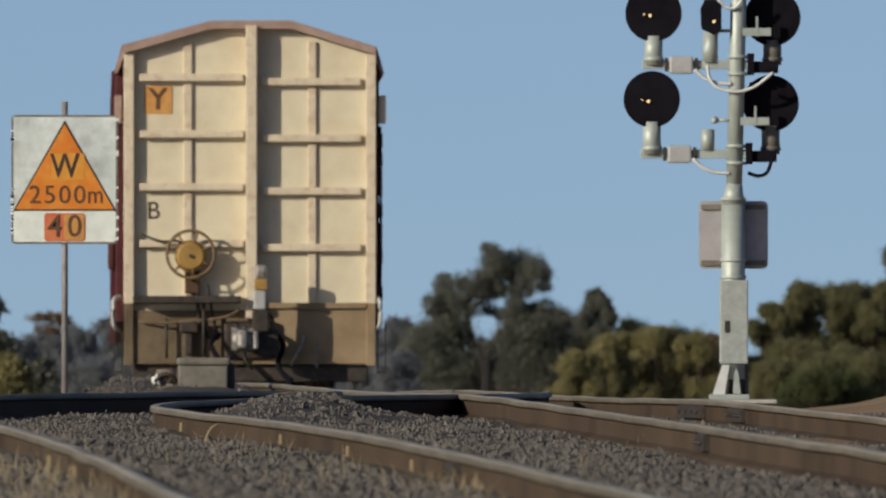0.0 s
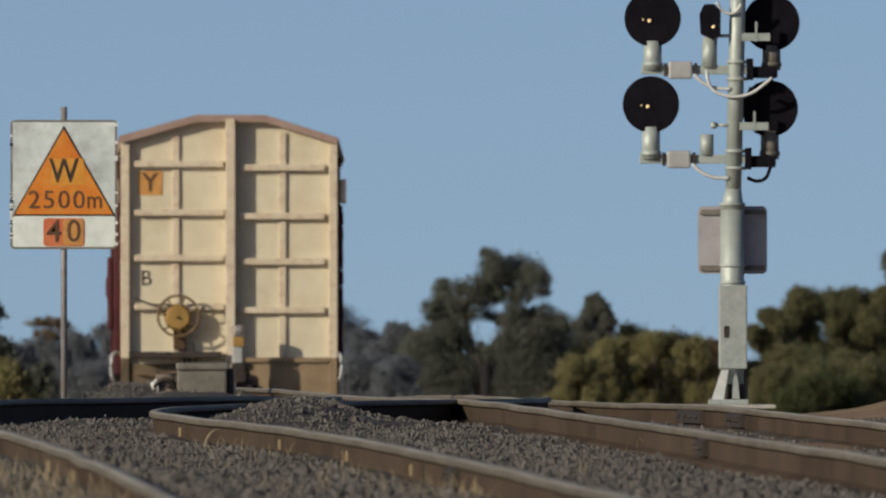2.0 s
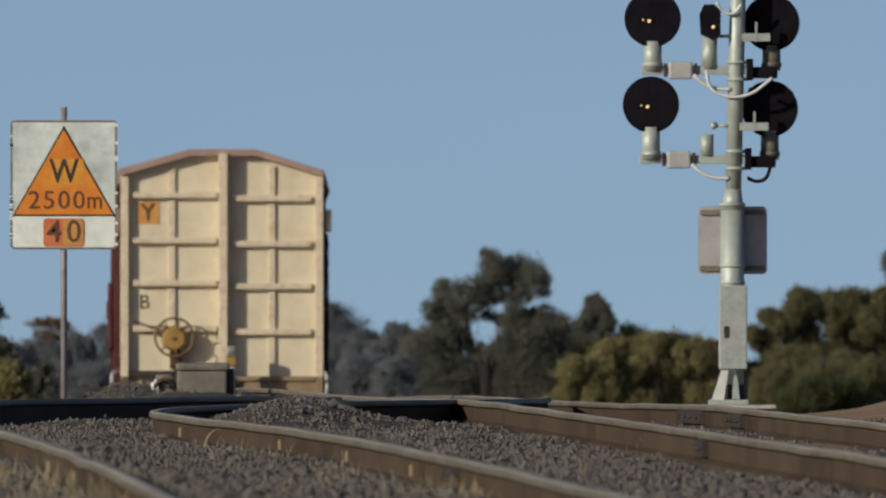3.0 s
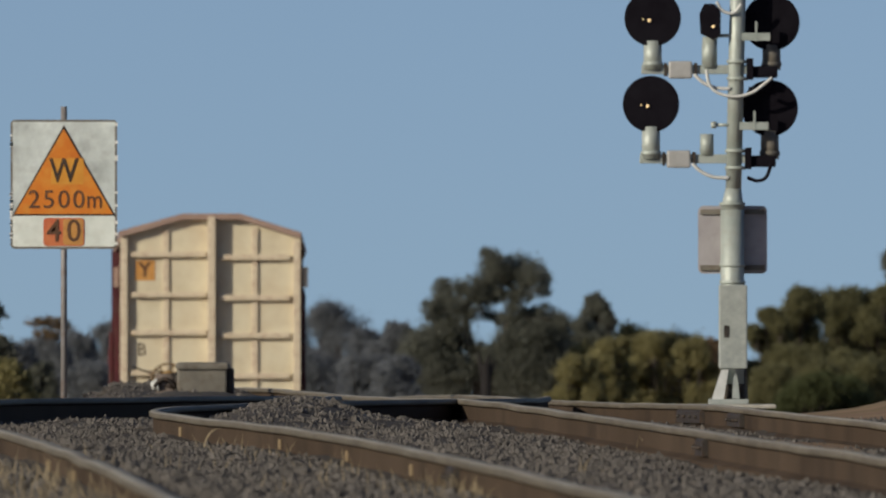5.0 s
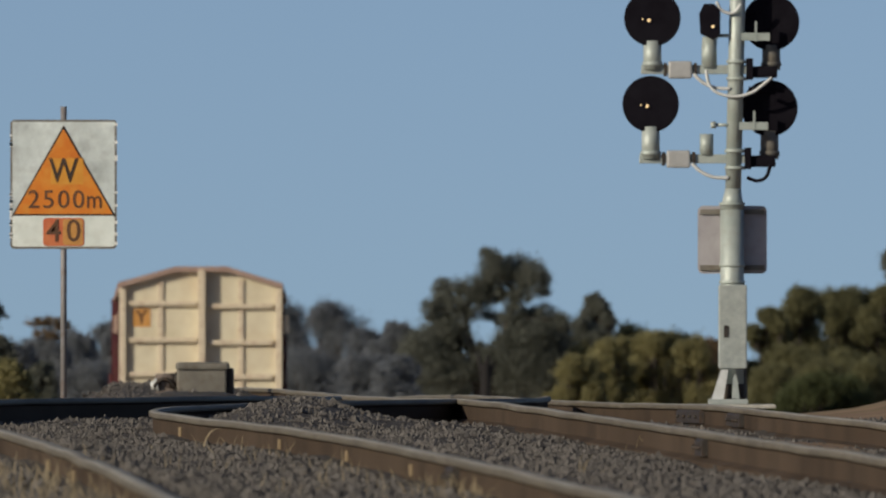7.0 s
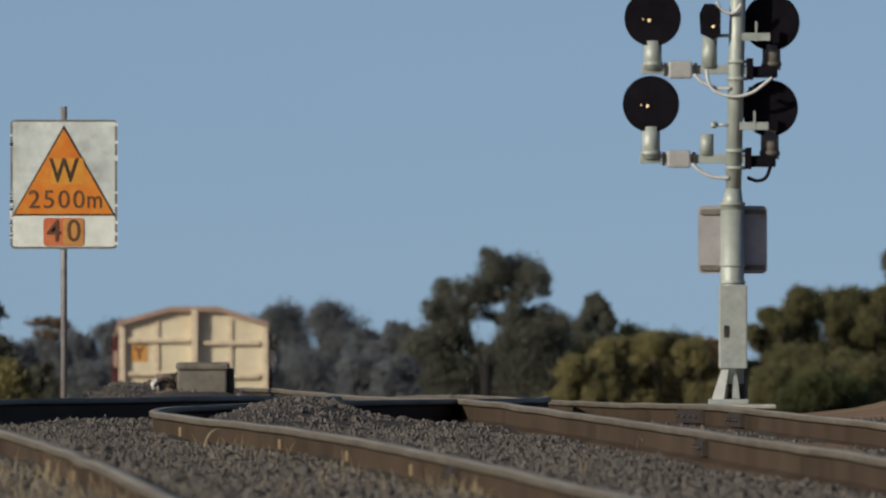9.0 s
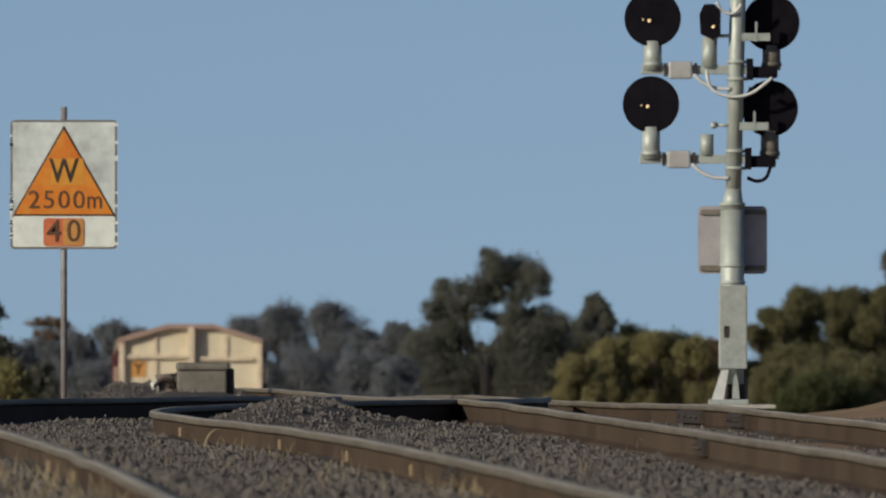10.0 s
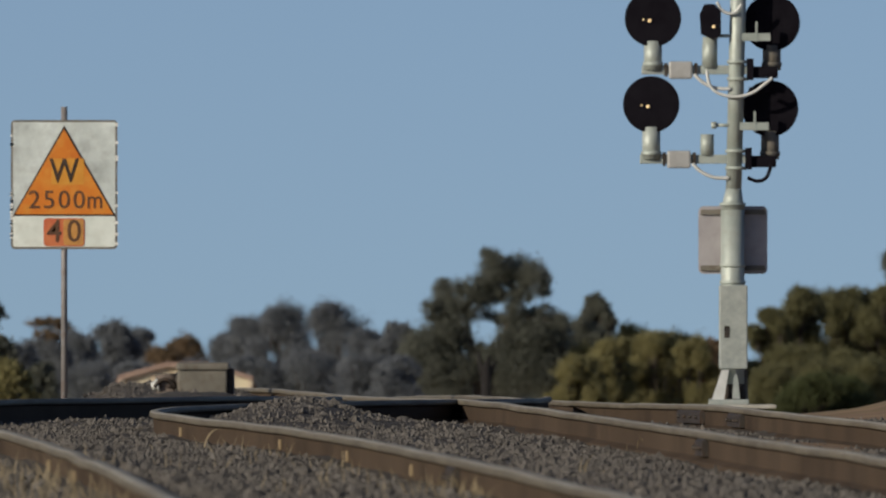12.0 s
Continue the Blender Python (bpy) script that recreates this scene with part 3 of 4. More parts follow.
    # bogies
    for yb in (1.9, LONG - 1.9):
        bg = bmesh.new()
        for s in (-1, 1):
            box(bg, s * 1.0 - 0.07, s * 1.0 + 0.07, yb - 1.15, yb + 1.15, 0.42, 0.66, 0.03)
        box(bg, -1.0, 1.0, yb - 0.2, yb + 0.2, 0.45, 0.68, 0.02)
        bogie = part("bogie", bg, BLACK_STEEL, w, "grimy steel bogie")
        for dy in (-0.89, 0.89):
            ws = bmesh.new()
            rod(ws, (-1.0, yb + dy, 0.46), (1.0, yb + dy, 0.46), 0.07)
            for s in (-1, 1):
                rod(ws, (s * 0.74, yb + dy, 0.46), (s * 0.87, yb + dy, 0.46), 0.46, sides=32)
                rod(ws, (s * 0.72, yb + dy, 0.46), (s * 0.75, yb + dy, 0.46), 0.49, sides=32)
            part("wheelset", ws, DUSTY, bogie)
    # end-of-train marker standing on the coupler
    mk = bmesh.new()
    box(mk, 0.035, 0.165, -0.60, -0.40, 1.10, 1.30, 0.018)
    rod(mk, (0.11, -0.50, 1.28), (0.11, -0.50, 1.34), 0.04)
    marker = part("end_of_train_marker", mk, GREY_CASE, w, "pale grey end of train marker box")
    part("marker_plate", box(bmesh.new(), 0.045, 0.185, -0.57, -0.43, 1.31, 1.43, 0.015), OCHRE, marker, "ochre reflector plate")
    part("marker_lamp", box(bmesh.new(), 0.05, 0.18, -0.56, -0.44, 1.43, 1.58, 0.035), GREY_CAST, marker, "dull grey tail lamp case")
    br = bmesh.new()
    box(br, 0.02, 0.20, -0.58, -0.40, 0.86, 1.11, 0.02)
    box(br, 0.06, 0.30, -0.50, -0.30, 0.60, 0.90, 0.03)
    tube(br, [(0.16, -0.5, 1.1), (0.24, -0.52, 1.0), (0.22, -0.5, 0.88)], 0.018)
    part("marker_bracket", br, BLACK_STEEL, marker, "black mounting bracket and hose valve")
    return w


wagon = build_wagon()


# ---- warning sign ----
def build_sign():
    d = 155.0
    k = d / F
    x, zc = (113 - 784) * k, 0.7
    sign = thing("warning_sign", pose(x, d, 0, 0, 0, 0), "square white sign with orange triangle on a thin pole", "railway sign")
    top, bottom, join = 0.7 + 311 * k, 0.7 + 85 * k, 0.7 + 143 * k
    half = 93 * k
    part("board", prism(bmesh.new(), rounded(-half, half, bottom, top, 0.03), -0.006, 0.0), SIGN_WHITE, sign, "weathered sheet metal backing board")
    # the dented facing sheet, bent along its free edge
    sheet = bmesh.new()
    grid = []
    for i in range(33):
        row = []
        for j in range(33):
            u, v = -half + 0.012 + (2 * half - 0.024) * i / 32, join + 0.006 + (top - join - 0.018) * j / 32
            dent = 0.5 + 0.5 * noise.noise((u * 4.5, v * 2.2, 2.0)) + 0.35 * noise.noise((u * 13, v * 8, 5.0))
            bent = max(0.0, (u - 0.5 * half) / half)
            row.append(sheet.verts.new((u, -0.0086 - 0.0028 * max(0.0, min(1.0, dent)) - 0.0008 * bent, v)))
        grid.append(row)
    for a, b in zip(grid, grid[1:]):
        for j in range(32):
            sheet.faces.new((a[j], b[j], b[j + 1], a[j + 1])).smooth = True
    part("facing_sheet", sheet, SIGN_SHEET, sign, "dented grey-white reflective sheet")
    part("lower_plate", prism(bmesh.new(), rounded(-half + 0.012, half - 0.012, bottom + 0.012, join - 0.004, 0.02), -0.0115, -0.006), SIGN_PLATE, sign, "cleaner white lower plate")
    part("edge", prism(bmesh.new(), rounded(-half - 0.006, half + 0.006, bottom - 0.006, top + 0.006, 0.036), -0.008, -0.003), GREY_MACHINE, sign)
    flakes = random.Random(4)
    for i in range(26):
        side = flakes.choice((-1, 1))
        z = flakes.uniform(bottom + 0.03, top - 0.03)
        part("paint_flake", box(bmesh.new(), side * half - 0.011, side * half + 0.012, -0.0135, -0.0085, z - flakes.uniform(0.006, 0.02), z + flakes.uniform(0.006, 0.02)), WHITE, sign)
    apex = top - 11 * k
    part("triangle_border", prism(bmesh.new(), [(-half + 0.01, join), (half - 0.01, join), (0, apex + 0.012)], -0.0155, -0.0125), INK, sign)
    part("triangle", prism(bmesh.new(), [(-half + 0.03, join + 0.012), (half - 0.03, join + 0.012), (0, apex - 0.02)], -0.0185, -0.0160), SIGN_ORANGE, sign, "orange warning triangle")
    part("patch", box(bmesh.new(), -0.11, 0.17, -0.0205, -0.0190, join + 0.265, join + 0.49), SIGN_PATCH, sign, "yellowed patch")
    letters("letter", "W", 0.295, 0.0, -0.0235, join + 0.375, INK, sign, wide=0.80, bold=0.002)
    for dx, c in ((-0.255, "2"), (-0.128, "5"), (0.0, "0"), (0.128, "0"), (0.262, "m")):
        letters("numeral" if c != "m" else "letter", c, 0.222, dx, -0.0215, join + 0.13, INK_BROWN, sign, wide=1.0 if c != "m" else 0.85)
    part("speed_plate", prism(bmesh.new(), rounded(-0.175, 0.175, bottom + 0.018, join - 0.022, 0.03), -0.0165, -0.0125), SIGN_RED, sign, "red and orange plate")
    part("speed_plate_half", prism(bmesh.new(), rounded(-0.005, 0.165, bottom + 0.028, join - 0.032, 0.022), -0.0182, -0.0170), ORANGE_PLATE, sign)
    for dx, c in ((-0.085, "4"), (0.085, "0")):
        letters("numeral", c, 0.275, dx, -0.0205, (bottom + join) / 2, INK_BROWN, sign, wide=0.95, bold=0.001)
    g = ground_z(x, d)
    part("pole", rod(bmesh.new(), (0.0, 0.035, g - 0.3), (0.0, 0.035, top + 0.12), 0.027), POLE, sign, "thin stained steel pole")
    for z in (top - 0.15, bottom + 0.15):
        part("clamp", box(bmesh.new(), -0.06, 0.06, 0.0, 0.075, z - 0.02, z + 0.02), GALV, sign)


build_sign()


# ---- colour light signal ----
def glint_lens(x, y, z, r, parent):
    """A small pale disc added as a lens glint, tilted towards the sun."""
    tilt = (to_sun + Vector((0, -1, 0))).normalized()
    bm = bmesh.new()
    c = Vector((x, y, z))
    rod(bm, c - tilt * 0.01, c + tilt * 0.004, r, r * 0.85, sides=18)
    part("lens", bm, GLINT_METAL, parent, "small tilted disc added as a lens glint")


def build_signal():
    d = 155.0
    k = d / F

    # a drawing grid of k metres a step, with the mast's foot at 1296
    def X(u):
        return (u - 1296) * k

    def Z(v):
        return 0.7 + (525 - v) * k

    sig = thing("railway_signal", pose((1296 - 784) * k, d, 0), "galvanised signal mast with four round black lamp heads", "railway signal")
    g = ground_z(2.5, d)
    m = bmesh.new()
    rod(m, (0, 0, Z(680)), (0, 0, Z(372)), 21 * k, sides=28)
    rod(m, (0, 0, Z(372)), (X(1298), 0, Z(335)), 21 * k, 14 * k, sides=28)
    rod(m, (X(1298), 0, Z(335)), (X(1309), 0, Z(-140)), 14 * k, sides=28)
    mast = part("mast", m, GALV, sig, "stepped galvanised tube mast")
    for y in (500, 470, 362):
        part("mast_band", rod(bmesh.new(), (0, 0, Z(y + 3)), (0, 0, Z(y - 3)), 23 * k, sides=28), GALV, sig)
    part("cabinet_sleeve", box(bmesh.new(), -24 * k, 26 * k, -0.13, 0.11, Z(653), Z(505), 0.012), SLEEVE, sig, "grey steel sleeve round the mast foot")
    part("mast_base", rod(bmesh.new(), (5 * k, 0.02, Z(712)), (5 * k, 0.02, Z(650)), 17 * k), BLACK_STEEL, sig, "dark mast socket between the legs")
    # the left leg's sunlit highlight is put into its paler steel
    for outline, yy, paint in (([(-38, 710), (-16, 710), (-7, 655), (-20, 655)], -0.15, GALV_PALE), ([(-1, 706), (13, 706), (9, 672), (5, 660), (1, 672)], -0.16, SLEEVE), ([(20, 708), (28, 708), (26, 655), (20, 655)], 0.02, GREY_MACHINE), ([(-34, 708), (-18, 708), (-10, 655), (-18, 655)], 0.06, GALV)):
        part("leg", prism(bmesh.new(), [(u * k, Z(v)) for u, v in outline], yy, yy + 0.045), paint, sig)
    part("base_plate", box(bmesh.new(), -42 * k, 28 * k, -0.2, 0.2, Z(716), Z(707), 0.006), SLEEVE, sig, "dull steel base plate")
    part("footing", box(bmesh.new(), -80 * k, 76 * k, -0.5, 0.5, Z(723), Z(716), 0.012), CONCRETE, sig, "thin concrete footing slab")
    # added support, its dark grey stands for the shadow gap below the slab
    part("plinth", box(bmesh.new(), -45 * k, 45 * k, -0.25, 0.4, g - 0.2, Z(723), 0.01), GREY_MACHINE, sig, "added plinth, dark as the shade under the slab")
    part("number_plate_bar", box(bmesh.new(), -15 * k, -6 * k, -0.134, -0.1305, Z(598), Z(577)), BLACK_STEEL, sig)
    # sign box behind the mast
    part("back_board", prism(bmesh.new(), rounded(X(1236), X(1358), Z(485), Z(365), 0.045), 0.12, 0.20), GREY_BOX, sig, "grey equipment box behind the mast")
    for y in (375, 474):
        part("board_rail", box(bmesh.new(), X(1240), X(1354), 0.09, 0.12, Z(y + 5), Z(y - 4)), GREY_MACHINE, sig)
    # arms with lamp heads
    for base, dx in ((0, 0), (-158, 3)):
        arm = bmesh.new()
        box(arm, X(1132 + dx), X(1326 + dx), -0.03, 0.03, Z(base + 290), Z(base + 274), 0.006)
        a = part("arm", arm, GALV, sig, "square galvanised bracket arm")
        # the shade of the mast is put into this arm end as black
        part("shaded_arm_end", box(bmesh.new(), X(1326 + dx), X(1373 + dx), -0.035, 0.24, Z(base + 296), Z(base + 276), 0.006), BLACK, a, "arm end coloured dark for mast shade")
        part("junction_box", box(bmesh.new(), X(1180 + dx), X(1222 + dx), -0.07, 0.05, Z(base + 298), Z(base + 267), 0.02), GREY_CASE, a)
        for xx in (1175, 1228):
            part("arm_flange", box(bmesh.new(), X(xx + dx - 3), X(xx + dx + 3), -0.05, 0.05, Z(base + 294), Z(base + 270)), BLACK_STEEL, a)
        for y in (268, 298):
            part("mast_clamp", rod(bmesh.new(), (X(1302 + dx), 0, Z(base + y + 3)), (X(1302 + dx), 0, Z(base + y - 3)), 19 * k, sides=24), GALV, a)
        part("clamp_block", box(bmesh.new(), X(1318 + dx), X(1330 + dx), -0.07, 0.07, Z(base + 300), Z(base + 262), 0.006), BLACK, a)
        part("stub_post", rod(bmesh.new(), (X(1251 + dx), 0, Z(base + 275)), (X(1251 + dx), 0, Z(base + 238)), 12 * k, sides=20), GALV, a)
        for cx, cy, off in ((1152, 185, 0.0), (1363, 192, 0.20)):
            cx += dx
            cy += base + (6 if base else 0)
            sock = bmesh.new()
            rod(sock, (X(cx), off, Z(base + 282)), (X(cx), off, Z(cy + 40)), 16 * k, sides=24)
            rod(sock, (X(cx), off, Z(base + 276)), (X(cx), off, Z(base + 268)), 18 * k, sides=24)
            # rear sockets take a darker grey that paints in the mast's shade
            part("socket", sock, GALV if off == 0 else GREY_MACHINE, sig)
            head = bmesh.new()
            rod(head, (X(cx), off - 0.04, Z(cy)), (X(cx), off - 0.005, Z(cy)), 50 * k, sides=56)
            rod(head, (X(cx), off - 0.06, Z(cy)), (X(cx), off - 0.04, Z(cy)), 48.5 * k, 50 * k, sides=56)
            rod(head, (X(cx), off, Z(cy)), (X(cx), off + 0.28, Z(cy)), 26 * k, 20 * k, sides=28)
            h = part("lamp_head", head, BLACK, sig, "round black target board")
            if off == 0:
                glint_lens(X(cx - 6), -0.068, Z(cy + 4), 3.6 * k, h)
                glint_lens(X(cx - 17), -0.066, Z(cy + 2), 1.7 * k, h)
        # steady bar from the mast to the rear head
        st = bmesh.new()
        box(st, X(1296 + dx), X(1360 + dx), -0.055, -0.015, Z(base + 231), Z(base + 217), 0.004)
        rod(st, (X(1264 + dx), -0.03, Z(base + 222)), (X(1300 + dx), -0.03, Z(base + 222)), 3 * k)
        rod(st, (X(1258 + dx), -0.03, Z(base + 222)), (X(1268 + dx), -0.03, Z(base + 222)), 6 * k)
        box(st, X(1333 + dx), X(1337 + dx), -0.06, -0.02, Z(base + 232), Z(base + 197))
        part("steady_bar", st, GALV, sig)
        for pts in ([(1225, 290), (1240, 304), (1262, 314), (1290, 316)], [(1322, 315), (1340, 321), (1356, 314), (1364, 292)]):
            part("conduit", tube(bmesh.new(), [(X(u + dx), -0.06, Z(base + v)) for u, v in pts], 3.2 * k), CABLE if pts[0][0] < 1300 else BLACK, sig)
    for pts in ([(1250, 125), (1255, 150), (1270, 165), (1300, 172), (1330, 165), (1352, 150), (1366, 138)], [(1268, 4), (1278, 20), (1298, 24), (1312, 8)]):
        part("conduit", tube(bmesh.new(), [(X(u), -0.10, Z(v)) for u, v in pts], 2.9 * k), CABLE, sig, "pale looped cable conduit")
    # small lamp head on the upper stub
    sm = bmesh.new()
    prism(sm, [(X(1240), Z(60)), (X(1238), Z(25)), (X(1246), Z(8)), (X(1264), Z(8)), (X(1275), Z(20)), (X(1275), Z(62)), (X(1262), Z(72))], -0.12, 0.12)
    s = part("small_lamp_head", sm, BLACK, sig, "small black lamp head")
    glint_lens(X(1262), -0.13, Z(48), 3.4 * k, s)
    part("stub_post", rod(bmesh.new(), (X(1256), 0, Z(120)), (X(1256), 0, Z(66)), 13 * k, sides=20), GALV, sig)


# pale rough metal that puts the glint on the lamp heads
GLINT_METAL = bpy.data.materials.new("pale_glint_metal")
GLINT_METAL.use_nodes = True
_b = GLINT_METAL.node_tree.nodes["Principled BSDF"]
_b.inputs["Base Color"].default_value, _b.inputs["Roughness"].default_value = (0.50, 0.38, 0.22, 1), 0.6
_b.inputs["Metallic"].default_value = 0.6
build_signal()


# ---- point machine and small trackside things ----
def build_point_machine():
    d = 157.0
    k = d / F
    base = bed_z(-2.05, d)
    pm = thing("point_machine", pose((360 - 784) * k, d, 0), "grey steel point machine box beside the rails", "point machine")
    top = 0.7 + (525 - 642) * k
    case = bmesh.new()
    box(case, -46 * k, 42 * k, -0.3, 0.3, base, top - 0.06, 0.02)
    part("case", case, GREY_MACHINE, pm)
    part("lid", box(bmesh.new(), -48 * k, 46 * k, -0.33, 0.33, top - 0.065, top, 0.025), GREY_MACHINE, pm, "pale worn lid")
    part("end_cap", box(bmesh.new(), 40 * k, 54 * k, -0.25, 0.25, base, top - 0.05, 0.02), BLACK_STEEL, pm)
    mot = bmesh.new()
    rod(mot, (-84 * k, -0.10, top - 0.175), (-50 * k, -0.10, top - 0.175), 0.072, 0.082, sides=28)
    box(mot, -82 * k, -52 * k, -0.16, 0.0, base, top - 0.2, 0.02)
    motor = part("motor", mot, MOTOR, pm, "rounded dark motor housing")
    part("collar", rod(bmesh.new(), (-50 * k, -0.10, top - 0.175), (-43 * k, -0.10, top - 0.175), 0.090, sides=28), BLACK_STEEL, motor, "dark clamping collar")
    part("cable_gland", tube(bmesh.new(), [(-86 * k, -0.19, top - 0.21), (-74 * k, -0.21, top - 0.15), (-60 * k, -0.21, top - 0.155), (-50 * k, -0.19, top - 0.21)], 0.018), BLACK_STEEL, motor)
    hub = bmesh.new()
    rod(hub, (-92 * k, -0.15, top - 0.205), (-83 * k, -0.15, top - 0.195), 0.030, 0.050, sides=18)
    rod(hub, (-83 * k, -0.15, top - 0.195), (-79 * k, -0.15, top - 0.19), 0.058, sides=18)
    part("crank_cover", hub, GALV_PALE, pm, "bright steel crank cover")


build_point_machine()


# ---- vegetation ----
def leaf_cloud(rng, lobes, count, size, sprays=16, airy=0.44, loose=0.4):
    """Leaves in many loose, drooping sprays set about the shells of several lobes, with uneven edges and gaps."""
    shape = np.array(lobes)
    vol = (shape[:, 3] * shape[:, 4] * shape[:, 5]) ** 0.67
    total = sprays * len(lobes)
    at = rng.choice(len(lobes), total, p=vol / vol.sum())
    v = rng.normal(size=(total, 3))
    v /= np.linalg.norm(v, axis=1)[:, None]
    reach = (0.25 + 0.80 * rng.random(total) ** 0.6)[:, None]
    hub = shape[at, :3] + v * shape[at, 3:6] * reach
    spread = shape[at, 3:6] * (airy * (0.45 + 0.75 * rng.random((total, 1)))) * np.array([1.0, 1.0, 0.8])
    weight = spread[:, 0] * spread[:, 2] * (0.25 + rng.random(total))
    pick = rng.choice(total, count, p=weight / weight.sum())
    off = rng.normal(size=(count, 3))
    off[:, 2] -= 0.25 * (off[:, 0] ** 2 + off[:, 1] ** 2) - 0.4
    c = hub[pick] + off * spread[pick] * 0.62
    # a looser filling of leaves between the sprays
    fill = rng.random(count) < loose
    inner = rng.choice(len(lobes), count, p=vol / vol.sum())
    w = rng.normal(size=(count, 3))
    w *= (1.06 * rng.random(count) ** 0.4 / np.linalg.norm(w, axis=1))[:, None]
    c[fill] = (shape[inner, :3] + w * shape[inner, 3:6])[fill]
    a = rng.normal(size=(count, 3))
    a /= np.linalg.norm(a, axis=1)[:, None]
    b = np.cross(a, rng.normal(size=(count, 3)))
    b /= np.linalg.norm(b, axis=1)[:, None]
    s = size * (0.6 + 0.6 * rng.random((count, 1)))
    verts = np.stack([c - a * s - b * s * 0.3, c + b * s * 0.75, c + a * s - b * s * 0.3], 1).reshape(-1, 3)
    faces = np.arange(count * 3).reshape(-1, 3)
    return verts, faces


def plant(name, x, y, lobes, leaf, count, size, seed, label, category, group, trunk=0.12, forks=(), loose=0.4):
    """Lobes: (dx, dy, height of middle over the foot, rx, ry, rz)."""
    rng = np.random.default_rng(seed)
    g = ground_z(x, y)
    t = thing(name, pose(x, y, g), label, category, group)
    bm = bmesh.new()
    low = min(l[2] - l[5] for l in lobes)
    fork = max(0.3, low * 0.8)
    lean = rng.normal() * 0.12
    rod(bm, (0, 0, -0.2), (lean, 0, fork), trunk, trunk * 0.75, sides=9)
    for f in forks:
        rod(bm, (lean, 0, fork - 0.05), f, trunk * 0.8, trunk * 0.55, sides=8)
    for l in lobes:
        if forks:
            start = min((Vector(f) for f in forks), key=lambda f: (f - Vector(l[:3])).length)
            rod(bm, start, l[:3], trunk * 0.42, trunk * 0.15, sides=6)
            continue
        mid = Vector(((lean + l[0]) / 2 + rng.normal() * 0.1, l[1] / 2, fork + (l[2] - fork) * 0.55))
        rod(bm, (lean, 0, fork - 0.05), mid, trunk * 0.6, trunk * 0.4, sides=7)
        rod(bm, mid, (l[0], l[1], l[2]), trunk * 0.4, trunk * 0.2, sides=6)
        for k in range(4):
            tip = Vector((l[0], l[1], l[2])) + Vector(rng.normal(size=3)).normalized() * 0.75 * min(l[3], l[5])
            rod(bm, mid.lerp(Vector((l[0], l[1], l[2])), 0.5), tip, trunk * 0.22, trunk * 0.06, sides=5)
    part("trunk", bm, BARK, t)
    full = []
    for l in lobes:
        full.append(l)
        for k in range(4):
            v = rng.normal(size=3)
            v /= np.linalg.norm(v)
            s = 0.32 + 0.22 * rng.random()
            full.append((l[0] + v[0] * l[3] * 0.75, l[1] + v[1] * l[4] * 0.75, l[2] + v[2] * l[5] * 0.75, l[3] * s, l[4] * s, l[5] * s))
    verts, faces = leaf_cloud(rng, full, count, size, loose=loose)
    me = bpy.data.meshes.new("crown")
    me.from_pydata(verts.tolist(), [], faces.tolist())
    me.materials.append(leaf)
    crown = new("crown", me)
    crown.parent = t
    return t


def tree(x, y, top, rx, leaf, seed, label, category="tree", group="trees beyond the crest", count=2600, size=0.16, name="tree", loose=0.4):
    """A plant whose crown reaches the height top, with a half width rx, filled with a rounded heap of lobes."""
    rng = random.Random(seed)
    h = top - ground_z(x, y)
    lobes = [(rng.uniform(-0.2, 0.2) * rx, 0, h - rx * 0.46, rx * 0.5, rx * 0.5, rx * 0.44)]
    span = min(h * 0.85, 3.4 * rx)
    for i in range(20):
        v = (i + rng.random()) / 20
        reach = rx * 1.12 * min(1.0, 0.42 + 1.6 * v)
        r = rx * rng.uniform(0.36, 0.52)
        u = rng.uniform(-1, 1) * (reach - r * 0.5)
        lobes.append((u, rng.uniform(-0.6, 0.6) * rx, min(h - span * v, h - r * 0.95), r, r, r * rng.uniform(0.8, 1.2)))
    return plant(name, x, y, lobes, leaf, count, size, seed, label, category, group, trunk=max(0.03, 0.012 * h), loose=loose)


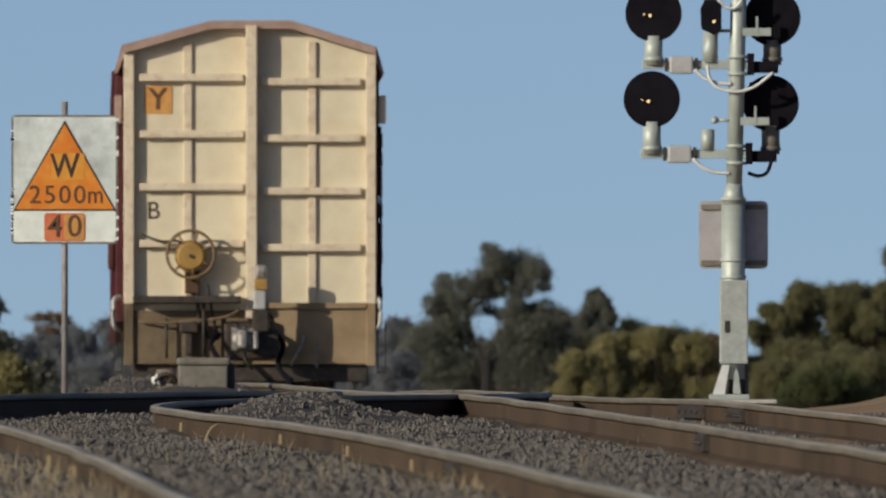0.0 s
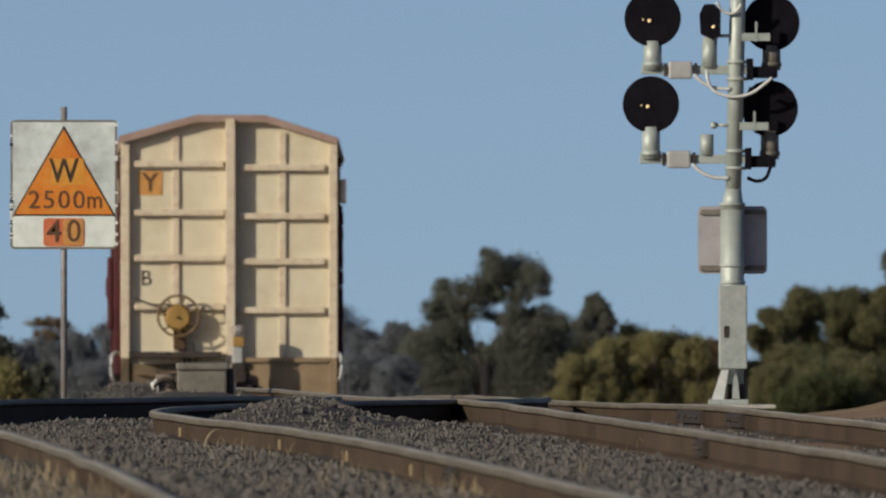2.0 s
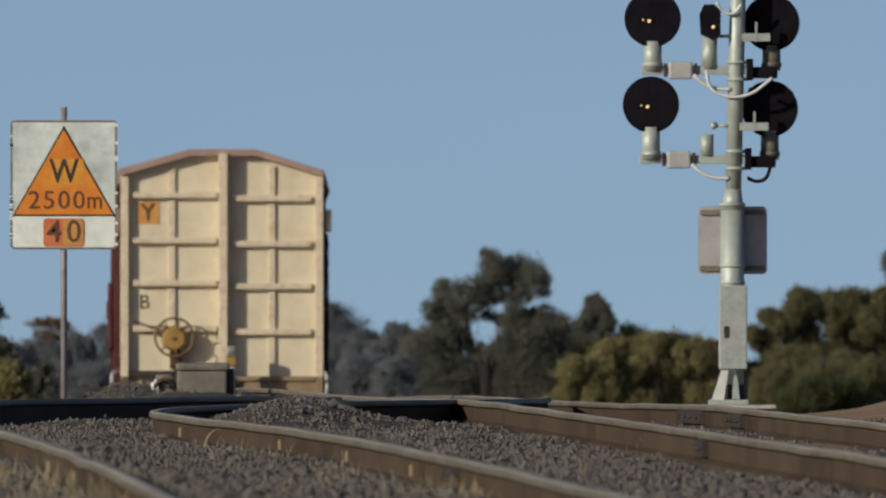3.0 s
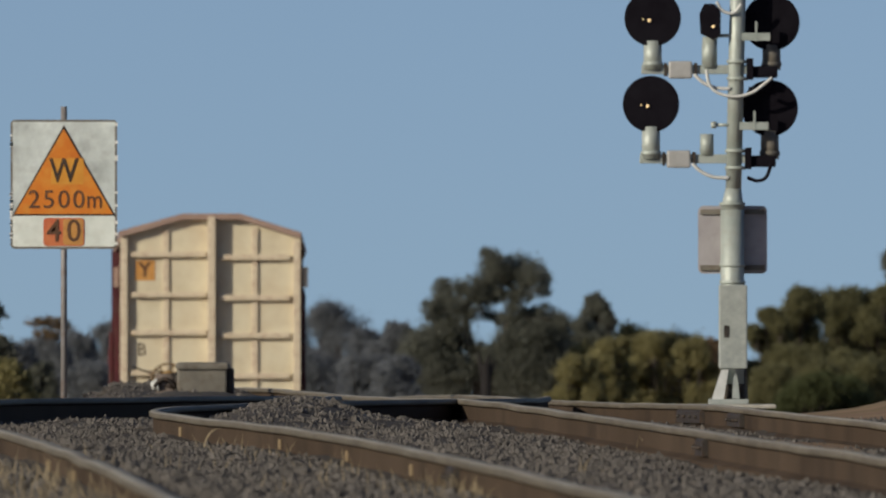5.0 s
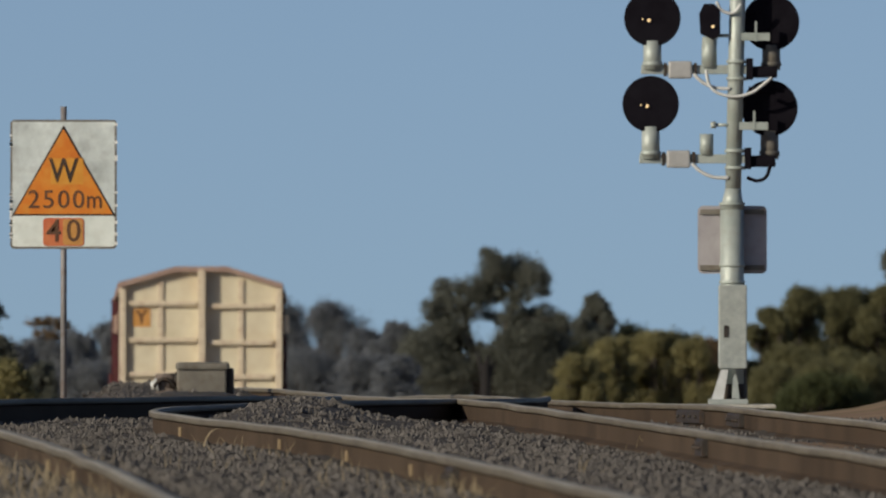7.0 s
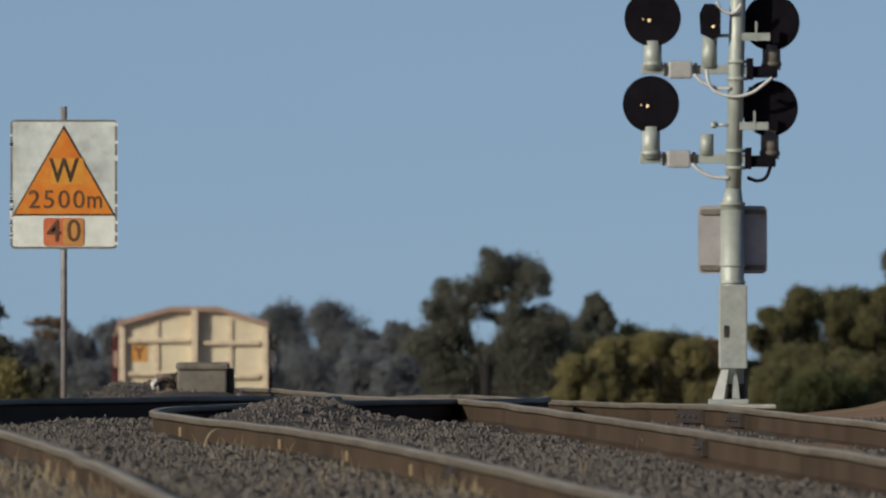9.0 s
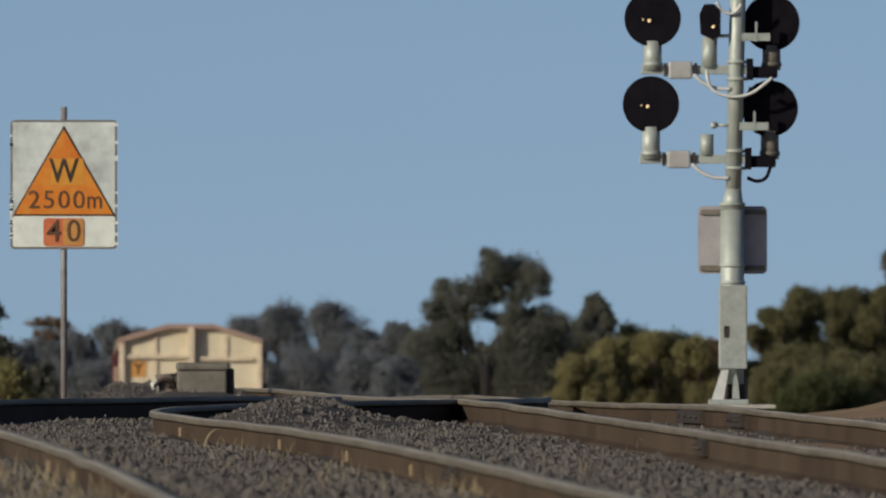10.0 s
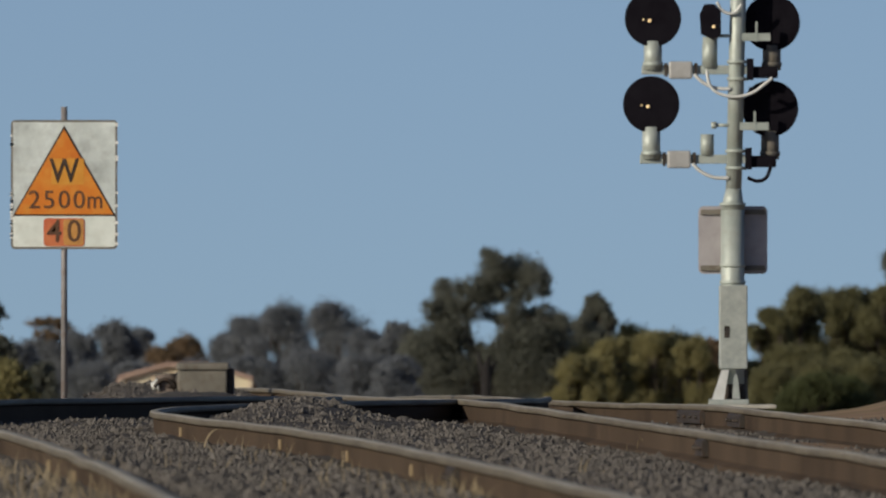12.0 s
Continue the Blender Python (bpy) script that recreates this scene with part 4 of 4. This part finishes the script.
def build_plants():
    # bearing and height angle, in steps of 1/F radian, at a distance d
    def at(u, v, d):
        return (u - 784) * d / F, 0.7 + (525 - v) * d / F
    # no air haze is built; the far leaf colours are paled for it
    bluish, dark = "gum tree in the distant tree line, haze in its leaf colour", "dark green gum tree with a ragged crown"
    rows = [
        (590, 538, 62, 620, LEAF_HAZED, bluish), (500, 540, 55, 640, LEAF_HAZED, bluish), (442, 562, 48, 650, LEAF_HAZED, bluish), (400, 590, 40, 660, LEAF_HAZED, bluish),
        (645, 585, 45, 600, LEAF_HAZED, bluish), (195, 572, 42, 560, LEAF_HAZED, bluish), (250, 584, 30, 570, LEAF_HAZED, bluish), (325, 600, 46, 550, LEAF_BROWN, "dry reddish brown tree in the distant tree line"),
        (285, 616, 40, 548, LEAF_BROWN, "dry reddish brown tree in the distant tree line"), (140, 592, 40, 540, LEAF_HAZED, bluish), (80, 600, 45, 520, LEAF_HAZED, bluish),
        (705, 574, 45, 500, LEAF_HAZED, bluish), (745, 590, 42, 480, LEAF_DARK, dark), (1058, 523, 27, 520, LEAF_DARK, dark), (1034, 566, 28, 510, LEAF_DARK, dark), (985, 562, 25, 500, LEAF_DARK, dark),
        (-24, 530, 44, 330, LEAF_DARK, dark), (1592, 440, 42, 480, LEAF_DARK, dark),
    ]
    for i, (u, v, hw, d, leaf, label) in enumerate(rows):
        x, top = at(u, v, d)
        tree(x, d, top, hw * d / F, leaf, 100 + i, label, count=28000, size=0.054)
    x, top = at(82, 560, 520)
    lobes = [(dx * 520 / F, 0, top - ground_z(x, 520) - dz * 520 / F, 20 * 520 / F, 0.3, 9 * 520 / F) for dx, dz in ((-18, 12), (10, 8), (24, 18), (-6, 30), (16, 36))]
    plant("tree", x, 520, lobes, LEAF_BROWN, 1100, 0.06, 77, "nearly bare tree with a thin brown crown", "tree", "trees beyond the crest", trunk=0.05)
    # the tall gum with its open crown
    d = 445.0
    k = d / F
    x0, g = (858 - 784) * k, ground_z(0.99, d)
    lobes = []
    jitter = random.Random(8)
    for u, v, rx, rz in ((866, 454, 15, 13), (902, 480, 44, 24), (944, 492, 26, 26), (961, 514, 13, 13), (877, 478, 24, 24), (834, 508, 28, 19), (790, 517, 22, 22), (764, 548, 17, 17),
                           (797, 548, 34, 24), (797, 584, 30, 28), (845, 524, 20, 13), (884, 524, 22, 12), (908, 556, 21, 18), (961, 563, 33, 20), (994, 568, 17, 15), (944, 597, 42, 28), (892, 600, 18, 18),
                           (910, 643, 48, 42), (978, 612, 24, 28), (814, 612, 21, 28), (758, 632, 44, 42), (800, 660, 30, 30), (960, 660, 40, 30), (866, 556, 14, 10), (866, 632, 16, 16), (862, 520, 26, 20), (920, 524, 22, 14), (886, 566, 12, 12), (840, 552, 14, 16), (925, 575, 24, 14), (850, 640, 30, 30)):
        lobes.append(((u - 858) * k, jitter.uniform(-0.4, 0.4), 0.7 + (525 - v) * k - g, 1.12 * rx * k, rx * k, 1.15 * rz * k))
    plant("tree", x0, d, lobes, LEAF_DARK, 90000, 0.042, 7, "tall dark green gum tree with an open ragged crown", "tree", "trees beyond the crest", trunk=0.13,
          forks=[((u - 858) * k, 0, 0.7 + (525 - v) * k - g) for u, v in ((834, 600), (822, 550), (900, 560), (912, 520), (836, 655))])
    # bushes
    gold, olive = "golden green wattle bush in low sun", "dense olive green bush in low sun"
    rows = [
        (1080, 598, 52, 440, LEAF_GOLD, gold), (1160, 586, 52, 442, LEAF_GOLD, gold), (1225, 600, 40, 441, LEAF_GOLD, gold), (1020, 630, 44, 438, LEAF_GOLD, gold),
        (1040, 612, 55, 448, LEAF_GOLD, gold), (1120, 580, 62, 448, LEAF_GOLD, gold), (1195, 592, 58, 448, LEAF_GOLD, gold), (1010, 640, 40, 448, LEAF_GOLD, gold),
        (1250, 600, 42, 480, LEAF_BROWN, "dry reddish brown bush in low sun"), (1260, 640, 50, 448, LEAF_BROWN, "dry reddish brown bush in low sun"),
        (1425, 512, 60, 444, LEAF_OLIVE, olive), (1362, 545, 34, 442, LEAF_OLIVE, olive), (1480, 510, 62, 446, LEAF_OLIVE, olive), (1530, 512, 55, 447, LEAF_OLIVE, olive), (1575, 505, 50, 444, LEAF_OLIVE, olive),
        (1440, 660, 60, 410, LEAF_GREEN, "fresh green shrub at the foot of the bank"), (1510, 668, 55, 411, LEAF_GREEN, "fresh green shrub at the foot of the bank"),
        (1400, 610, 70, 431, LEAF_OLIVE, olive), (1500, 620, 80, 433, LEAF_OLIVE, olive), (1330, 640, 50, 449, LEAF_OLIVE, olive),
        (15, 640, 42, 260, LEAF_GOLD, gold), (70, 645, 26, 330, LEAF_DARK, "low dark green shrub beyond the crest"), (640, 630, 60, 420, LEAF_HAZED, "low green shrub beyond the crest, haze in its leaf colour"), (710, 630, 60, 410, LEAF_HAZED, "low green shrub beyond the crest, haze in its leaf colour"),
        (30, 610, 50, 450, LEAF_HAZED, "low green shrub beyond the crest, haze in its leaf colour"), (150, 640, 60, 450, LEAF_HAZED, "low green shrub beyond the crest, haze in its leaf colour"), (240, 640, 60, 470, LEAF_HAZED, "low green shrub beyond the crest, haze in its leaf colour"), (340, 640, 60, 480, LEAF_HAZED, "low green shrub beyond the crest, haze in its leaf colour"),
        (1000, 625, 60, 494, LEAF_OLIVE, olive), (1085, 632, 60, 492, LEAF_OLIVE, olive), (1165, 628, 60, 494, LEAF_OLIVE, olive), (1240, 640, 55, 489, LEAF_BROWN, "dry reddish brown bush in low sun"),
        (1450, 640, 75, 420, LEAF_OLIVE, olive), (1545, 640, 60, 422, LEAF_OLIVE, olive), (1370, 650, 55, 422, LEAF_OLIVE, olive), (770, 645, 50, 470, LEAF_DARK, "low dark green shrub beyond the crest"), (820, 640, 60, 460, LEAF_DARK, "low green shrub beyond the crest, haze in its leaf colour"), (920, 640, 60, 460, LEAF_DARK, "low dark green shrub beyond the crest"),
        (430, 630, 60, 500, LEAF_HAZED, "low green shrub beyond the crest, haze in its leaf colour"), (540, 620, 70, 500, LEAF_HAZED, "low green shrub beyond the crest, haze in its leaf colour"),
    ]
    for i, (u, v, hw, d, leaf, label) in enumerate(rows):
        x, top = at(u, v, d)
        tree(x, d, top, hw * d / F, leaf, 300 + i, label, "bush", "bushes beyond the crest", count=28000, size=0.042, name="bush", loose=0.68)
    # near-black stump for a dark patch among the trees
    d = 426.0
    k = d / F
    x, g = (858 - 784) * k, ground_z(1.0, d)
    st = bmesh.new()
    rod(st, (0, 0, -0.2), (0.03, 0, 0.7 + (525 - 645) * k - g), 0.19, 0.11, sides=11)
    rod(st, (0.0, 0, 0.7 + (525 - 680) * k - g), (-0.17, 0, 0.7 + (525 - 622) * k - g), 0.09, 0.03, sides=8)
    rod(st, (0.02, 0, 0.7 + (525 - 690) * k - g), (0.24, 0.05, 0.7 + (525 - 640) * k - g), 0.08, 0.05, sides=8)
    rod(st, (0.0, 0.02, 0.7 + (525 - 660) * k - g), (0.10, 0.1, 0.7 + (525 - 630) * k - g), 0.09, 0.04, sides=8)
    t = part("tree_stump", st, BLACK_BARK)
    t.matrix_world = pose(x, d, g)
    tagged(t, "near-black tree stump among the trees", "tree stump")


build_plants()


# ---- loose ballast and grass ----
def build_stones():
    rng = np.random.default_rng(5)
    bm = bmesh.new()
    bmesh.ops.create_icosphere(bm, subdivisions=1, radius=1)
    bm.verts.ensure_lookup_table()
    near = np.array([v.co[:] for v in bm.verts]), np.array([[v.index for v in f.verts] for f in bm.faces])
    bm.free()
    far = np.array([(1, 0, 0), (-1, 0, 0), (0, 1, 0), (0, -1, 0), (0, 0, 1), (0, 0, -1)], float), np.array([(0, 2, 4), (2, 1, 4), (1, 3, 4), (3, 0, 4), (2, 0, 5), (1, 2, 5), (3, 1, 5), (0, 3, 5)])
    verts, faces, n = [], [], 0
    for i in range(80000):
        y = 58 + 74 * rng.random() ** 1.15 if i % 10 else rng.uniform(130, 180)
        half = 0.0262 * y + 0.2
        x = rng.uniform(-half, half)
        if i % 20 == 7:
            x, y = rng.uniform(-4.2, -1.4), rng.uniform(156, 164)
        if not min(glide(LOOP_X, y), glide(MAIN_X, y)) - 2.2 < x < glide(MAIN_X, y) + 2.2:
            continue
        if any(abs(x - glide(t, y) - s) < 0.11 for t in (LOOP_X, MAIN_X) for s in (-HALF_GAUGE, HALF_GAUGE)):
            continue
        base, tri = near if y < 84 else far
        r = 0.008 + 0.011 * rng.random() ** 1.6 + (0.016 if rng.random() < 0.02 else 0)
        p = base * (1 + rng.normal(size=(len(base), 1)) * 0.18) * r * rng.uniform(0.65, 1.25, 3)
        c, s = math.cos(i), math.sin(i)
        p = p @ np.array([[c, s, 0], [-s, c, 0], [0, 0, 1]])
        verts.append(p + (x, y, bed_z(x, y) + r * 0.2))
        faces.append(tri + n)
        n += len(base)
    me = bpy.data.meshes.new("ballast_stones")
    me.from_pydata(np.concatenate(verts).tolist(), [], np.concatenate(faces).tolist())
    me.materials.append(STONE)
    tagged(new("ballast_stones", me), "loose brown and grey crushed ballast stones", "ballast", kind="stuff")


def build_grass():
    rng = np.random.default_rng(11)
    verts, faces = [], []

    def blade(x, y, z, h, w):
        lean = rng.normal(size=2) * h * 0.35
        n = len(verts)
        verts.extend([(x - w, y, z), (x + w, y, z), (x + lean[0] * 0.4 + w * 0.7, y + lean[1] * 0.4, z + h * 0.6), (x + lean[0] * 0.4 - w * 0.7, y + lean[1] * 0.4, z + h * 0.6), (x + lean[0], y + lean[1], z + h)])
        faces.extend([(n, n + 1, n + 2, n + 3), (n + 3, n + 2, n + 4)])

    for i in range(230):
        y = rng.uniform(62, 84)
        x = glide(LOOP_X, y) - HALF_GAUGE - abs(rng.normal()) * 0.35 - 0.05
        blade(x, y, bed_z(x, y) - 0.02, rng.uniform(0.05, 0.16), 0.003)
    for i in range(90):
        y = rng.uniform(62, 100)
        x = glide(LOOP_X, y) + HALF_GAUGE - 0.1 - abs(rng.normal()) * 0.3
        blade(x, y, bed_z(x, y) - 0.02, rng.uniform(0.04, 0.13), 0.003)
    # sparse tufts between the rails
    for x0, y0, n in ((-0.55, 78.2, 6), (-0.2, 74.8, 8), (-1.2, 86.0, 5), (0.05, 79.5, 9), (1.15, 100.8, 6), (-1.75, 84.6, 14), (-1.68, 80.5, 12), (0.06, 76.0, 16), (0.12, 75.2, 10), (-0.62, 76.0, 6), (-1.42, 77.5, 10), (0.62, 84.5, 5)):
        for i in range(n):
            x, y = x0 + rng.normal() * 0.07, y0 + rng.normal() * 0.8
            blade(x, y, bed_z(x, y) - 0.015, rng.uniform(0.05, 0.13), 0.003)
    # one bent straw
    z = bed_z(-1.31, 99.0) - 0.01
    arc = [(-1.31 + 0.095 * (i / 6) ** 1.5, 99.0, z + 0.11 * math.sin(i / 6 * 1.75)) for i in range(7)]
    for a, b in zip(arc, arc[1:]):
        n = len(verts)
        verts.extend([(a[0] - 0.004, a[1], a[2]), (a[0] + 0.004, a[1], a[2] - 0.003), (b[0] + 0.004, b[1], b[2] - 0.003), (b[0] - 0.004, b[1], b[2])])
        faces.append((n, n + 1, n + 2, n + 3))
    me = bpy.data.meshes.new("dry_grass")
    me.from_pydata(verts, [], faces)
    me.materials.append(STRAW)
    tagged(new("dry_grass", me), "thin dry straw-coloured grass in the ballast", "grass", kind="stuff")


build_stones()
build_grass()


# ---- what moves ----
def motions():
    rows = []
    for i in range(25):
        t = i * 0.5
        y = 195 + 16.25 * t - 0.145 * t * t
        x, z = glide(MAIN_X, y), rail_z(y)
        ahead = Vector((glide(MAIN_X, y + 13) - x, 13, rail_z(y + 13) - z))
        rows.append((t, pose(x, y, z, math.degrees(math.atan2(ahead.z, 13)), 0, -math.degrees(math.atan2(ahead.x, 13)))))
    walk(wagon, rows)


motions()
